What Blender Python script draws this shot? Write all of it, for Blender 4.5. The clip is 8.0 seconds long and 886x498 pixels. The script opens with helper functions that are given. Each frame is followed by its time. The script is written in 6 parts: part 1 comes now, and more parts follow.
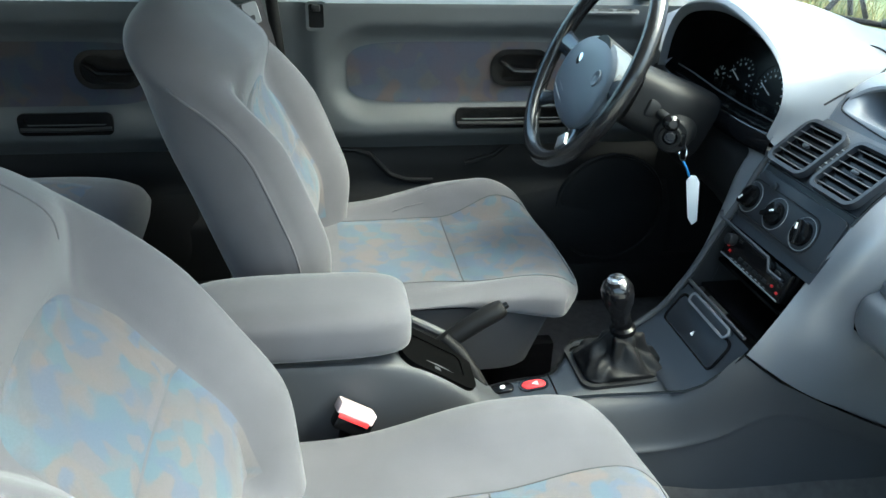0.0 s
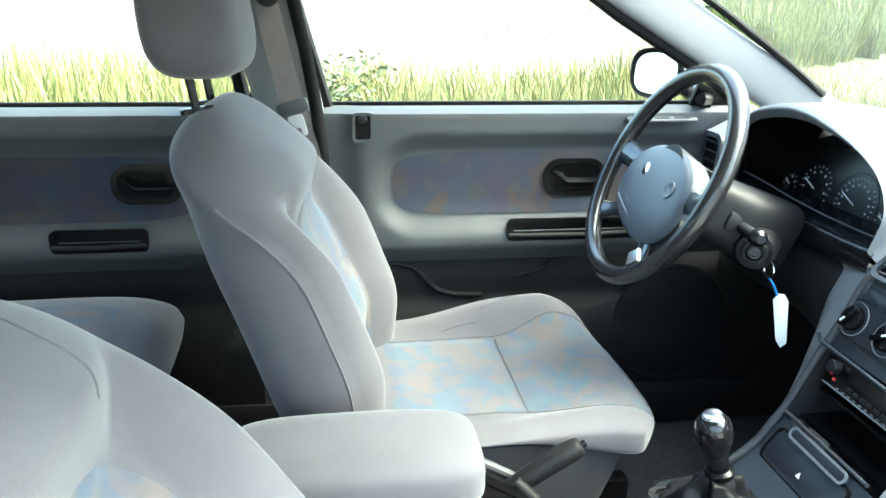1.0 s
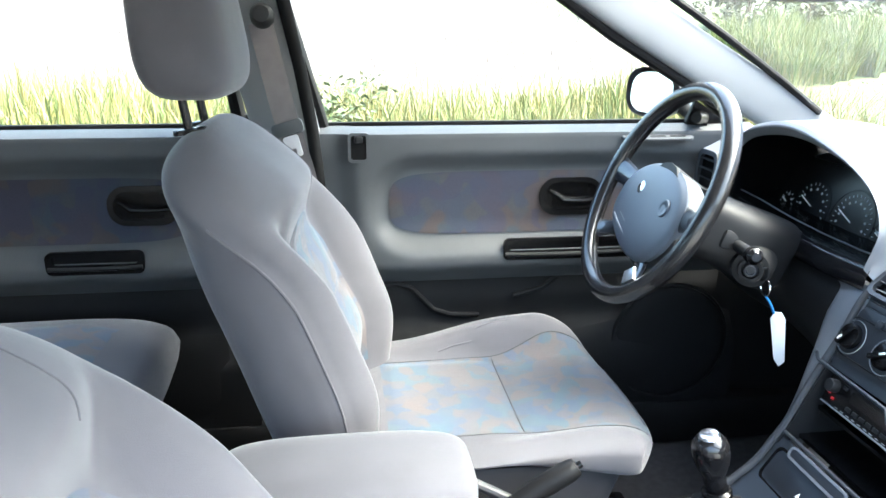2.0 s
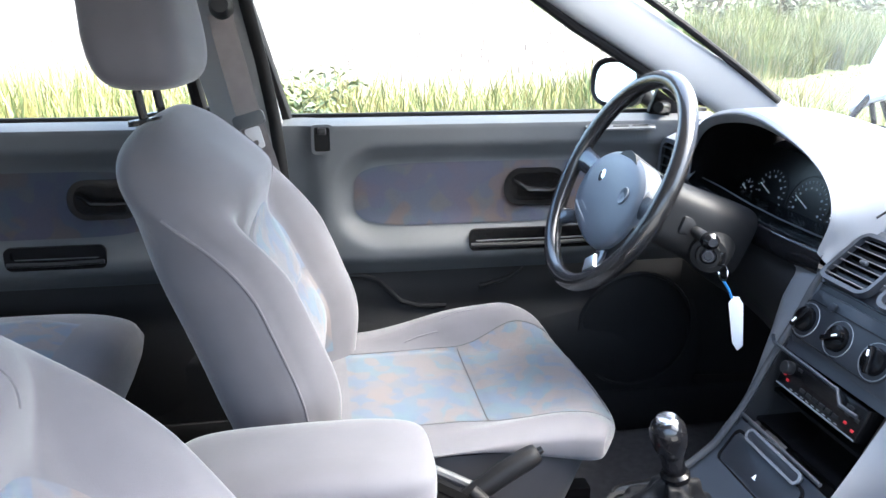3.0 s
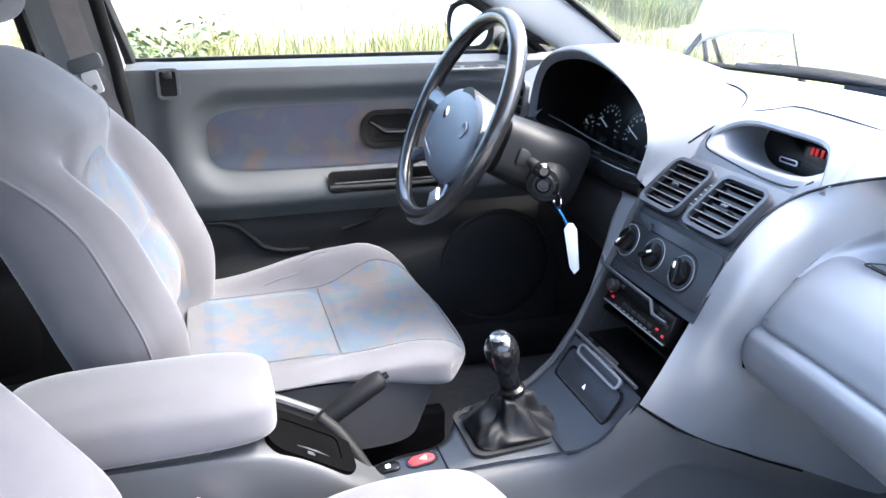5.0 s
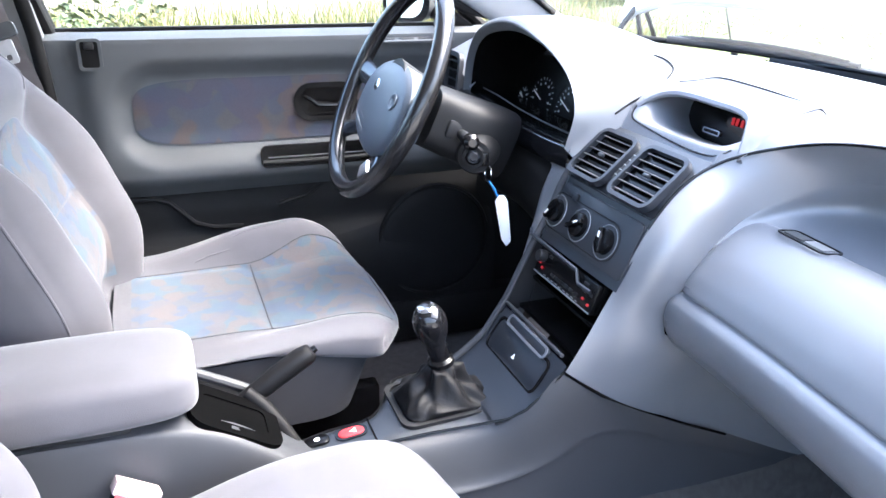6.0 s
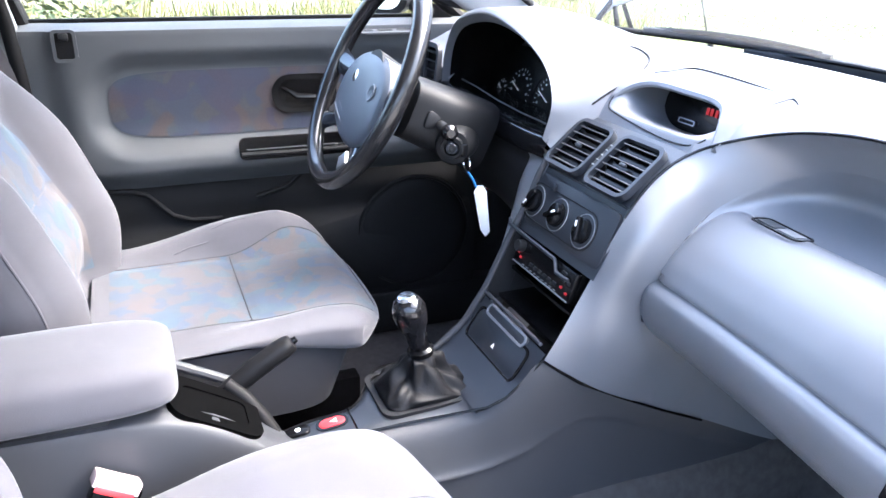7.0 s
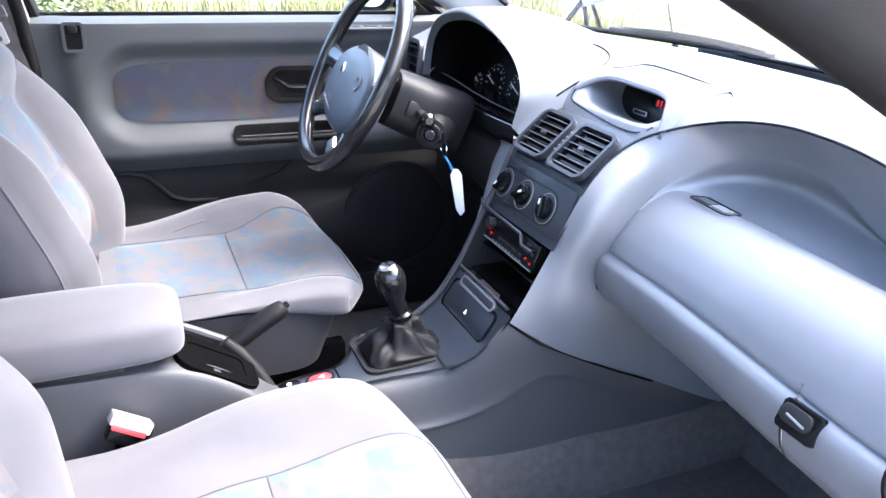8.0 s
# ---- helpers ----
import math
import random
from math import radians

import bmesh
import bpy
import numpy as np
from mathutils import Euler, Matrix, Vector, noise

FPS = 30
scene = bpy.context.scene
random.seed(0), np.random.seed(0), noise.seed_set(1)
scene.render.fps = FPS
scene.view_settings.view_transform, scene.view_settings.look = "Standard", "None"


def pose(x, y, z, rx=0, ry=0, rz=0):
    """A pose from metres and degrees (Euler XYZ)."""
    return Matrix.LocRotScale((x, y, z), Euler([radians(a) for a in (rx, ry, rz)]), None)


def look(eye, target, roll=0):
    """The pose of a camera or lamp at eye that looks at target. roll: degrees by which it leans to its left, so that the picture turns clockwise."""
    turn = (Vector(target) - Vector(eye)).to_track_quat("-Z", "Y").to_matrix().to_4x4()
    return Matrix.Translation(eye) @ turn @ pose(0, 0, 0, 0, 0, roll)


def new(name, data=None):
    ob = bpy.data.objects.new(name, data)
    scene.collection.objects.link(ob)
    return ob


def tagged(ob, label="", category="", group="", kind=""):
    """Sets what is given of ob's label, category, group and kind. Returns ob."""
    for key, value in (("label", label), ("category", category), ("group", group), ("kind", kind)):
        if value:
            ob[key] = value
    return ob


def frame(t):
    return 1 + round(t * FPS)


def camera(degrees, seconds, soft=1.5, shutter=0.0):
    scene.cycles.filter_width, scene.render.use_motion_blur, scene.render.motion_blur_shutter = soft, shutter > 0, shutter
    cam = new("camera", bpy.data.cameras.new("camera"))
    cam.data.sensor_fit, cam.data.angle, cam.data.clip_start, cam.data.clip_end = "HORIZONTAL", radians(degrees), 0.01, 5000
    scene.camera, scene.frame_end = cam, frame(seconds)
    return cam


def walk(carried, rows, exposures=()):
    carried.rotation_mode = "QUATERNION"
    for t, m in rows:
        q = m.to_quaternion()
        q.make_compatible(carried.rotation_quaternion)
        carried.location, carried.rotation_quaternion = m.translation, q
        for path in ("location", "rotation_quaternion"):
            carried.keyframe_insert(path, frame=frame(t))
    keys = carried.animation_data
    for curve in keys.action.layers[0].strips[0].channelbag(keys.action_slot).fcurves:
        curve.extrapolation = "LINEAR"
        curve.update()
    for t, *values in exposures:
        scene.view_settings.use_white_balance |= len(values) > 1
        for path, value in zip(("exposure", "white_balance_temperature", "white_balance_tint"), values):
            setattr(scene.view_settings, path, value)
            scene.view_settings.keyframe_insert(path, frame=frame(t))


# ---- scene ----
cam = camera(60.4, 8.0)
EXPOSURES = [(0, 3.2, 5850, -12), (0.5, 3.88, 6000, -14), (1.5, 4.12, 5950, -6), (3, 4.0, 5850, 6), (4.5, 4.13, 5830, 8), (8, 4.1, 5780, 12)]
PATH = [
    (0, (-0.247, -0.992, 1.213), (0.058, 0.78, 0.338), 1.9),
    (0.5, (-0.29, -0.887, 1.203), (0.019, 0.95, 0.474), 0.9),
    (1, (-0.305, -0.86, 1.204), (-0.031, 1.016, 0.568), 0.9),
    (1.5, (-0.299, -0.858, 1.204), (-0.039, 1.037, 0.619), 0.6),
    (3, (-0.261, -0.868, 1.191), (0.059, 1.015, 0.597), 0.3),
    (3.5, (-0.244, -0.882, 1.187), (0.131, 0.982, 0.567), 0.7),
    (4, (-0.229, -0.903, 1.182), (0.204, 0.941, 0.539), 0.7),
    (4.5, (-0.207, -0.92, 1.174), (0.289, 0.9, 0.507), 0.4),
    (6, (-0.136, -0.945, 1.154), (0.526, 0.789, 0.408), 1.1),
    (6.5, (-0.136, -0.949, 1.151), (0.56, 0.768, 0.397), 1.3),
    (7, (-0.136, -0.953, 1.152), (0.57, 0.756, 0.391), 1.3),
    (7.5, (-0.138, -0.977, 1.15), (0.573, 0.728, 0.383), 1.3),
    (8, (-0.176, -1.087, 1.171), (0.564, 0.604, 0.401), 2.2),
]
walk(cam, [(t, look(eye, target, roll)) for t, eye, target, roll in PATH], EXPOSURES)

# world and sun: a bright, thinly clouded summer day
world = bpy.data.worlds.new("sky")
scene.world = world
world.use_nodes = True
wn = world.node_tree
wn.nodes.clear()
sky = wn.nodes.new("ShaderNodeTexSky")
sky.sky_type = 'NISHITA'
sky.sun_disc = False
sky.sun_elevation = radians(51)
sky.sun_rotation = radians(100)
sky.dust_density = 8.0
sky.air_density = 1.1
bg = wn.nodes.new("ShaderNodeBackground")
bg.inputs["Strength"].default_value = 0.15
wo = wn.nodes.new("ShaderNodeOutputWorld")
wn.links.new(sky.outputs[0], bg.inputs[0])
wn.links.new(bg.outputs[0], wo.inputs[0])
sun = new("sun", bpy.data.lights.new("sun", 'SUN'))
sun.data.energy = 0.6
sun.data.angle = radians(40)
sun.data.color = (1.0, 0.96, 0.9)
sun.matrix_world = look((1.6, -0.10, 1.45), (0, 0, 0))


# ---- materials ----
def material(name, colour, rough=0.5, metal=0.0, vary=0.15, scale=30.0, bump=0.0, bump_scale=400.0, colour2=None, coat=0.0, spec=0.5, sheen=0.0):
    m = bpy.data.materials.new(name)
    m.use_nodes = True
    t = m.node_tree
    b = t.nodes["Principled BSDF"]
    c2 = colour2 or tuple(c * (1 - vary) for c in colour)
    co = t.nodes.new("ShaderNodeTexCoord")
    n = t.nodes.new("ShaderNodeTexNoise")
    n.inputs["Scale"].default_value = scale
    n.inputs["Detail"].default_value = 6
    r = t.nodes.new("ShaderNodeValToRGB")
    r.color_ramp.elements[0].position, r.color_ramp.elements[1].position = 0.35, 0.65
    r.color_ramp.elements[0].color, r.color_ramp.elements[1].color = (*c2, 1), (*colour, 1)
    t.links.new(co.outputs["Object"], n.inputs["Vector"])
    t.links.new(n.outputs["Fac"], r.inputs["Fac"])
    t.links.new(r.outputs["Color"], b.inputs["Base Color"])
    b.inputs["Roughness"].default_value = rough
    b.inputs["Metallic"].default_value = metal
    b.inputs["Specular IOR Level"].default_value = spec
    b.inputs["Coat Weight"].default_value = coat
    b.inputs["Sheen Weight"].default_value = sheen
    b.inputs["Sheen Roughness"].default_value = 0.4
    if bump:
        f = t.nodes.new("ShaderNodeTexNoise")
        f.inputs["Scale"].default_value = bump_scale
        f.inputs["Detail"].default_value = 3
        bp = t.nodes.new("ShaderNodeBump")
        bp.inputs["Strength"].default_value = bump
        bp.inputs["Distance"].default_value = 0.001
        t.links.new(co.outputs["Object"], f.inputs["Vector"])
        t.links.new(f.outputs["Fac"], bp.inputs["Height"])
        t.links.new(bp.outputs["Normal"], b.inputs["Normal"])
    return m


def patterned_cloth(name, base, tones, scale, weight):
    """Woven cloth printed with soft, blocky blotches of several tones."""
    m = material(name, base, 0.9, vary=0.08, scale=60, bump=0.3, bump_scale=900, sheen=0.15, spec=0.25)
    t = m.node_tree
    b = t.nodes["Principled BSDF"]
    co = t.nodes["Texture Coordinate"]
    L = t.links.new
    last = b.inputs["Base Color"].links[0].from_socket
    # blotches: cells whose rims are blurred by a little warp, each taking one of the tones
    warp = t.nodes.new("ShaderNodeTexNoise")
    warp.inputs["Scale"].default_value = scale * 1.6
    warp.inputs["Detail"].default_value = 3
    bend = t.nodes.new("ShaderNodeMix")
    bend.data_type = 'RGBA'
    bend.blend_type = 'LINEAR_LIGHT'
    bend.inputs["Factor"].default_value = 0.012
    L(co.outputs["Object"], warp.inputs["Vector"])
    L(co.outputs["Object"], bend.inputs[6])
    L(warp.outputs["Color"], bend.inputs[7])
    mp = t.nodes.new("ShaderNodeMapping")
    mp.inputs["Location"].default_value = (0.7, 0.3, 0.2)
    L(bend.outputs[2], mp.inputs["Vector"])
    for i, c in enumerate(tones):
        cell = t.nodes.new("ShaderNodeTexVoronoi")
        cell.feature = 'SMOOTH_F1'
        cell.inputs["Scale"].default_value = scale * (1.0 + 0.22 * i)
        cell.inputs["Smoothness"].default_value = 0.7
        sep = t.nodes.new("ShaderNodeSeparateColor")
        r = t.nodes.new("ShaderNodeMapRange")
        r.interpolation_type = 'SMOOTHSTEP'
        r.inputs["From Min"].default_value, r.inputs["From Max"].default_value = 0.44, 0.66
        r.inputs["To Max"].default_value = weight
        k = t.nodes.new("ShaderNodeMix")
        k.data_type = 'RGBA'
        L(mp.outputs[0], cell.inputs["Vector"])
        L(cell.outputs["Color"], sep.inputs[0])
        L(sep.outputs[i % 3], r.inputs["Value"])
        L(r.outputs[0], k.inputs["Factor"])
        L(last, k.inputs[6])
        k.inputs[7].default_value = (*c, 1)
        last = k.outputs[2]
    weave = t.nodes.new("ShaderNodeTexNoise")
    weave.inputs["Scale"].default_value = 450
    fm = t.nodes.new("ShaderNodeMix")
    fm.data_type = 'RGBA'
    fm.blend_type = 'OVERLAY'
    fm.inputs["Factor"].default_value = 0.14
    L(co.outputs["Object"], weave.inputs["Vector"])
    L(last, fm.inputs[6])
    L(weave.outputs["Fac"], fm.inputs[7])
    L(fm.outputs[2], b.inputs["Base Color"])
    return m


SEAT = material("grey_velour", (0.079, 0.078, 0.088), 0.85, vary=0.16, scale=8, bump=0.35, bump_scale=900, sheen=0.24, spec=0.2)
# dark cloth; the weaker light on the valance is put into the colour too
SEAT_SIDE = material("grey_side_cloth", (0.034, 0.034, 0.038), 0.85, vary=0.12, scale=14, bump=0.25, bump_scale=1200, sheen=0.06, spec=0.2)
TONES = [(0.054, 0.083, 0.116), (0.061, 0.089, 0.108), (0.098, 0.081, 0.077), (0.059, 0.076, 0.112), (0.088, 0.080, 0.082)]
CLOTH = patterned_cloth("patterned_cloth", (0.076, 0.081, 0.093), TONES, 20, 0.75)
DOOR_CLOTH = patterned_cloth("door_cloth", (0.046, 0.047, 0.052), [(0.028, 0.038, 0.062), (0.032, 0.045, 0.058), (0.058, 0.042, 0.038), (0.032, 0.034, 0.058)], 15, 0.65)
DASH = material("dash_plastic", (0.125, 0.133, 0.150), 0.33, vary=0.1, scale=9, bump=0.2, bump_scale=1500, spec=0.85)
TRIM = material("door_trim_plastic", (0.056, 0.061, 0.066), 0.58, vary=0.1, scale=9, bump=0.2, bump_scale=1300, spec=0.35)
PILLAR = material("pillar_trim", (0.165, 0.171, 0.178), 0.6, vary=0.06, scale=6, bump=0.15, bump_scale=1300)
HEADLINER = material("headliner_cloth", (0.50, 0.50, 0.49), 0.95, vary=0.06, scale=20, bump=0.2, bump_scale=900, spec=0.1)
CHARCOAL = material("charcoal_plastic", (0.026, 0.028, 0.033), 0.58, vary=0.1, scale=9, bump=0.2, bump_scale=1500, spec=0.5)
DARK = material("dark_plastic", (0.009, 0.0094, 0.0106), 0.6, vary=0.2, scale=20, bump=0.15, bump_scale=1200, spec=0.3)
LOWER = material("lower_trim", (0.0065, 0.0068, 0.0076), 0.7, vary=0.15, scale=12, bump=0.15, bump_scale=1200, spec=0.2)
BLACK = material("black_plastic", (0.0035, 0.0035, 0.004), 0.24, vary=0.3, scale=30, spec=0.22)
GLOSS = material("gloss_black", (0.006, 0.006, 0.007), 0.12, vary=0.2, scale=20)
CONSOLE = material("console_panel", (0.0145, 0.0175, 0.0235), 0.40, vary=0.1, scale=16, bump=0.12, bump_scale=1200)
LEATHER = material("black_leather", (0.006, 0.006, 0.0066), 0.55, vary=0.3, scale=40, bump=0.5, bump_scale=260, spec=0.22)
PAD = material("airbag_pad", (0.07, 0.085, 0.11), 0.4, vary=0.08, scale=12, bump=0.15, bump_scale=1300)
CARPET = material("carpet", (0.060, 0.057, 0.057), 0.95, vary=0.22, scale=60, bump=0.8, bump_scale=700, spec=0.1)
CHROME = material("chrome", (0.75, 0.75, 0.77), 0.15, metal=1.0, vary=0.05)
RUBBER = material("rubber", (0.0045, 0.0045, 0.005), 0.6, vary=0.2, spec=0.15)
RED = material("red_switch", (0.55, 0.03, 0.035), 0.35, vary=0.1)
WHITE = material("white_plastic", (0.8, 0.8, 0.8), 0.4, vary=0.04)
PAINT = material("silver_car_paint", (0.66, 0.66, 0.68), 0.25, vary=0.04, scale=5, coat=1.0)
BELT = material("belt_webbing", (0.125, 0.114, 0.116), 0.8, vary=0.15, scale=40, bump=0.3, bump_scale=900)
BLUE = material("blue_ring", (0.05, 0.25, 0.6), 0.4)
PRINT = material("grey_print", (0.20, 0.21, 0.22), 0.5, vary=0.1)
SHROUD = material("shroud_plastic", (0.0075, 0.0078, 0.0086), 0.55, vary=0.1, scale=12, bump=0.15, bump_scale=1200, spec=0.2)
DIAL = material("dial_print", (0.32, 0.35, 0.37), 0.5, vary=0.1)
PIPING = material("dark_seam", (0.04, 0.04, 0.045), 0.9)
# near-zero black: the deep shade of the handbrake slot put into the colour
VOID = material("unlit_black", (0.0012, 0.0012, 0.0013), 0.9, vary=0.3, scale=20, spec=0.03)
SEAL = material("pillar_rubber", (0.006, 0.006, 0.0065), 0.8, vary=0.3, scale=20, spec=0.15)
STEEL = material("brushed_steel", (0.62, 0.62, 0.64), 0.35, metal=1.0, vary=0.12, scale=60)
# steel made pale and mostly diffuse: the bright reflection sits in its colour
PALE_STEEL = material("pale_steel", (0.55, 0.55, 0.56), 0.4, metal=0.3, vary=0.1, scale=60)
SEAM = material("seam_thread", (0.072, 0.072, 0.079), 0.9, spec=0.3)


def glass_material(name, tint=(0.97, 0.99, 0.98), haze=0.0):
    m = bpy.data.materials.new(name)
    m.use_nodes = True
    t = m.node_tree
    t.nodes.clear()
    out = t.nodes.new("ShaderNodeOutputMaterial")
    tr = t.nodes.new("ShaderNodeBsdfTransparent")
    tr.inputs["Color"].default_value = (*tint, 1)
    gl = t.nodes.new("ShaderNodeBsdfGlossy")
    gl.inputs["Roughness"].default_value = 0.02
    lw = t.nodes.new("ShaderNodeLayerWeight")
    lw.inputs["Blend"].default_value = 0.5
    pw = t.nodes.new("ShaderNodeMath")
    pw.operation = 'POWER'
    pw.inputs[1].default_value = 4.0
    fr = t.nodes.new("ShaderNodeMath")
    fr.operation = 'MULTIPLY_ADD'
    fr.inputs[1].default_value, fr.inputs[2].default_value = 0.6, 0.05
    t.links.new(lw.outputs["Facing"], pw.inputs[0])
    t.links.new(pw.outputs[0], fr.inputs[0])
    mix = t.nodes.new("ShaderNodeMixShader")
    t.links.new(fr.outputs[0], mix.inputs[0])
    t.links.new(tr.outputs[0], mix.inputs[1])
    t.links.new(gl.outputs[0], mix.inputs[2])
    # thin translucent film that puts the windscreen's pale haze into the glass
    film = t.nodes.new("ShaderNodeBsdfTranslucent")
    film.inputs["Color"].default_value = (0.75, 0.74, 0.70, 1)
    hazed = t.nodes.new("ShaderNodeMixShader")
    hazed.inputs[0].default_value = haze
    t.links.new(mix.outputs[0], hazed.inputs[1])
    t.links.new(film.outputs[0], hazed.inputs[2])
    t.links.new(hazed.outputs[0], out.inputs["Surface"])
    return m


GLASS = glass_material("car_glass")
SCREEN_GLASS = glass_material("hazy_glass", haze=0.02)


# ---- building helpers ----
from mathutils.bvhtree import BVHTree


def tree_of(bm):
    return BVHTree.FromBMesh(bm)


def over(tree, start, way, none):
    """Where a ray from start first meets the surface."""
    p = tree.ray_cast(Vector(start), Vector(way))[0]
    return p if p else Vector(none)


def part(name, bm, mat, parent=None, label="", smooth=35.0):
    me = bpy.data.meshes.new(name)
    bmesh.ops.recalc_face_normals(bm, faces=bm.faces)
    bm.to_mesh(me)
    bm.free()
    me.materials.append(mat)
    for p in me.polygons:
        p.use_smooth = True
    me.set_sharp_from_angle(angle=radians(smooth))
    ob = new(name, me)
    if parent:
        ob.parent = parent
    if label:
        tagged(ob, label)
    return ob


def thing(name, x, y, z, label, category, group="", kind=""):
    e = new(name)
    e.location = (x, y, z)
    e.empty_display_size = 0.05
    return tagged(e, label, category, group, kind)


def grid(fn, nu, nv, closed=False, cap0=False, cap1=False):
    """A surface fn(u, v) over the unit square; closed joins it round in v."""
    bm = bmesh.new()
    cols = nv if closed else nv + 1
    rows = [[bm.verts.new(fn(i / nu, j / nv)) for j in range(cols)] for i in range(nu + 1)]
    for i in range(nu):
        for j in range(nv):
            k = (j + 1) % cols if closed else j + 1
            bm.faces.new((rows[i][j], rows[i + 1][j], rows[i + 1][k], rows[i][k]))
    if cap0:
        bm.faces.new(rows[0])
    if cap1:
        bm.faces.new(rows[-1])
    bmesh.ops.remove_doubles(bm, verts=bm.verts, dist=1e-5)
    return bm


def join(*bms):
    """Several bmeshes as one."""
    out = bmesh.new()
    for b in bms:
        me = bpy.data.meshes.new("tmp")
        b.to_mesh(me)
        b.free()
        out.from_mesh(me)
        bpy.data.meshes.remove(me)
    return out


def moved(bm, m):
    bmesh.ops.transform(bm, matrix=m, verts=bm.verts)
    return bm


def box(sx, sy, sz, m=None, bevel=0.0, seg=2):
    bm = bmesh.new()
    bmesh.ops.create_cube(bm, size=1.0)
    bmesh.ops.scale(bm, vec=(sx, sy, sz), verts=bm.verts)
    if bevel:
        bmesh.ops.bevel(bm, geom=bm.edges[:], offset=min(bevel, 0.49 * min(sx, sy, sz)), segments=seg, profile=0.5, affect='EDGES')
    return moved(bm, m) if m else bm


def rod(a, b, r0, r1=None, n=16):
    a, b = Vector(a), Vector(b)
    bm = bmesh.new()
    d = b - a
    bmesh.ops.create_cone(bm, cap_ends=True, segments=n, radius1=r0, radius2=r0 if r1 is None else r1, depth=d.length)
    return moved(bm, Matrix.Translation((a + b) / 2) @ d.to_track_quat('Z', 'Y').to_matrix().to_4x4())


def tube(pts, r, n=8, closed=False, flat=1.0, up=None):
    """A round bar along points; flat squashes it across up."""
    P = [Vector(p) for p in pts]
    k = len(P)
    bm = bmesh.new()
    rings = []
    side = None
    for i, p in enumerate(P):
        if closed:
            d = P[(i + 1) % k] - P[i - 1]
        else:
            d = P[min(i + 1, k - 1)] - P[max(i - 1, 0)]
        d.normalize()
        if side is None:
            ref = Vector(up) if up else (Vector((0, 0, 1)) if abs(d.z) < 0.9 else Vector((1, 0, 0)))
            side = d.cross(ref).normalized()
        else:
            side = (side - d * side.dot(d)).normalized()
        w = d.cross(side).normalized()
        rr = r(i / max(1, k - 1)) if callable(r) else r
        rings.append([bm.verts.new(p + side * rr * math.cos(2 * math.pi * j / n) + w * rr * flat * math.sin(2 * math.pi * j / n)) for j in range(n)])
    for i in range(k if closed else k - 1):
        a, b = rings[i], rings[(i + 1) % k]
        for j in range(n):
            bm.faces.new((a[j], b[j], b[(j + 1) % n], a[(j + 1) % n]))
    if not closed:
        bm.faces.new(rings[0])
        bm.faces.new(rings[-1])
    return bm


def lathe(profile, n=32, m=None):
    """Turned round z: profile of (radius, height)."""
    bm = grid(lambda u, v: (profile[round(u * (len(profile) - 1))][0] * math.cos(2 * math.pi * v),
                            profile[round(u * (len(profile) - 1))][0] * math.sin(2 * math.pi * v),
                            profile[round(u * (len(profile) - 1))][1]), len(profile) - 1, n, closed=True)
    return moved(bm, m) if m else bm


def slab(outline, depth, m=None, bevel=0.0):
    """A flat plate of that outline in x and y, from z = 0 to depth."""
    bm = bmesh.new()
    low = [bm.verts.new((x, y, 0)) for x, y in outline]
    high = [bm.verts.new((x, y, depth)) for x, y in outline]
    k = len(outline)
    bm.faces.new(low[::-1])
    top = bm.faces.new(high)
    for i in range(k):
        bm.faces.new((low[i], low[(i + 1) % k], high[(i + 1) % k], high[i]))
    if bevel:
        bmesh.ops.bevel(bm, geom=top.edges[:], offset=bevel, segments=2, profile=0.5, affect='EDGES')
    return moved(bm, m) if m else bm


def rounded(w, h, r, n=5, cx=0.0, cy=0.0):
    """Outline of a rounded rectangle."""
    out = []
    for sx, sy, a0 in ((1, 1, 0), (-1, 1, 90), (-1, -1, 180), (1, -1, 270)):
        for i in range(n + 1):
            a = radians(a0 + 90 * i / n)
            out.append((cx + sx * (w / 2 - r) + r * math.cos(a), cy + sy * (h / 2 - r) + r * math.sin(a)))
    return out


def ring_plate(outer, inner, depth, m=None):
    """A frame between two outlines of as many points, from z = 0 to depth."""
    k = len(outer)
    bm = bmesh.new()
    loops = [[bm.verts.new((x, y, z)) for x, y in o] for o, z in ((outer, 0), (outer, depth), (inner, depth), (inner, 0))]
    for a in range(4):
        p, q = loops[a], loops[(a + 1) % 4]
        for i in range(k):
            bm.faces.new((p[i], p[(i + 1) % k], q[(i + 1) % k], q[i]))
    return moved(bm, m) if m else bm


def curve(knots, t):
    """Smooth interpolation through knots of (t, value, value...)."""
    if t <= knots[0][0]:
        return Vector(knots[0][1:]) if len(knots[0]) > 2 else knots[0][1]
    if t >= knots[-1][0]:
        return Vector(knots[-1][1:]) if len(knots[0]) > 2 else knots[-1][1]
    i = max(k for k in range(len(knots) - 1) if knots[k][0] <= t)
    p0, p1, p2, p3 = (np.array(knots[min(max(j, 0), len(knots) - 1)], float) for j in (i - 1, i, i + 1, i + 2))
    h = p2[0] - p1[0]
    f = (t - p1[0]) / h
    m1 = (p2 - p0)[1:] / max(p2[0] - p0[0], 1e-9) * h
    m2 = (p3 - p1)[1:] / max(p3[0] - p1[0], 1e-9) * h
    v = (2 * f ** 3 - 3 * f * f + 1) * p1[1:] + (f ** 3 - 2 * f * f + f) * m1 + (-2 * f ** 3 + 3 * f * f) * p2[1:] + (f ** 3 - f * f) * m2
    return Vector(v) if len(v) > 1 else float(v[0])


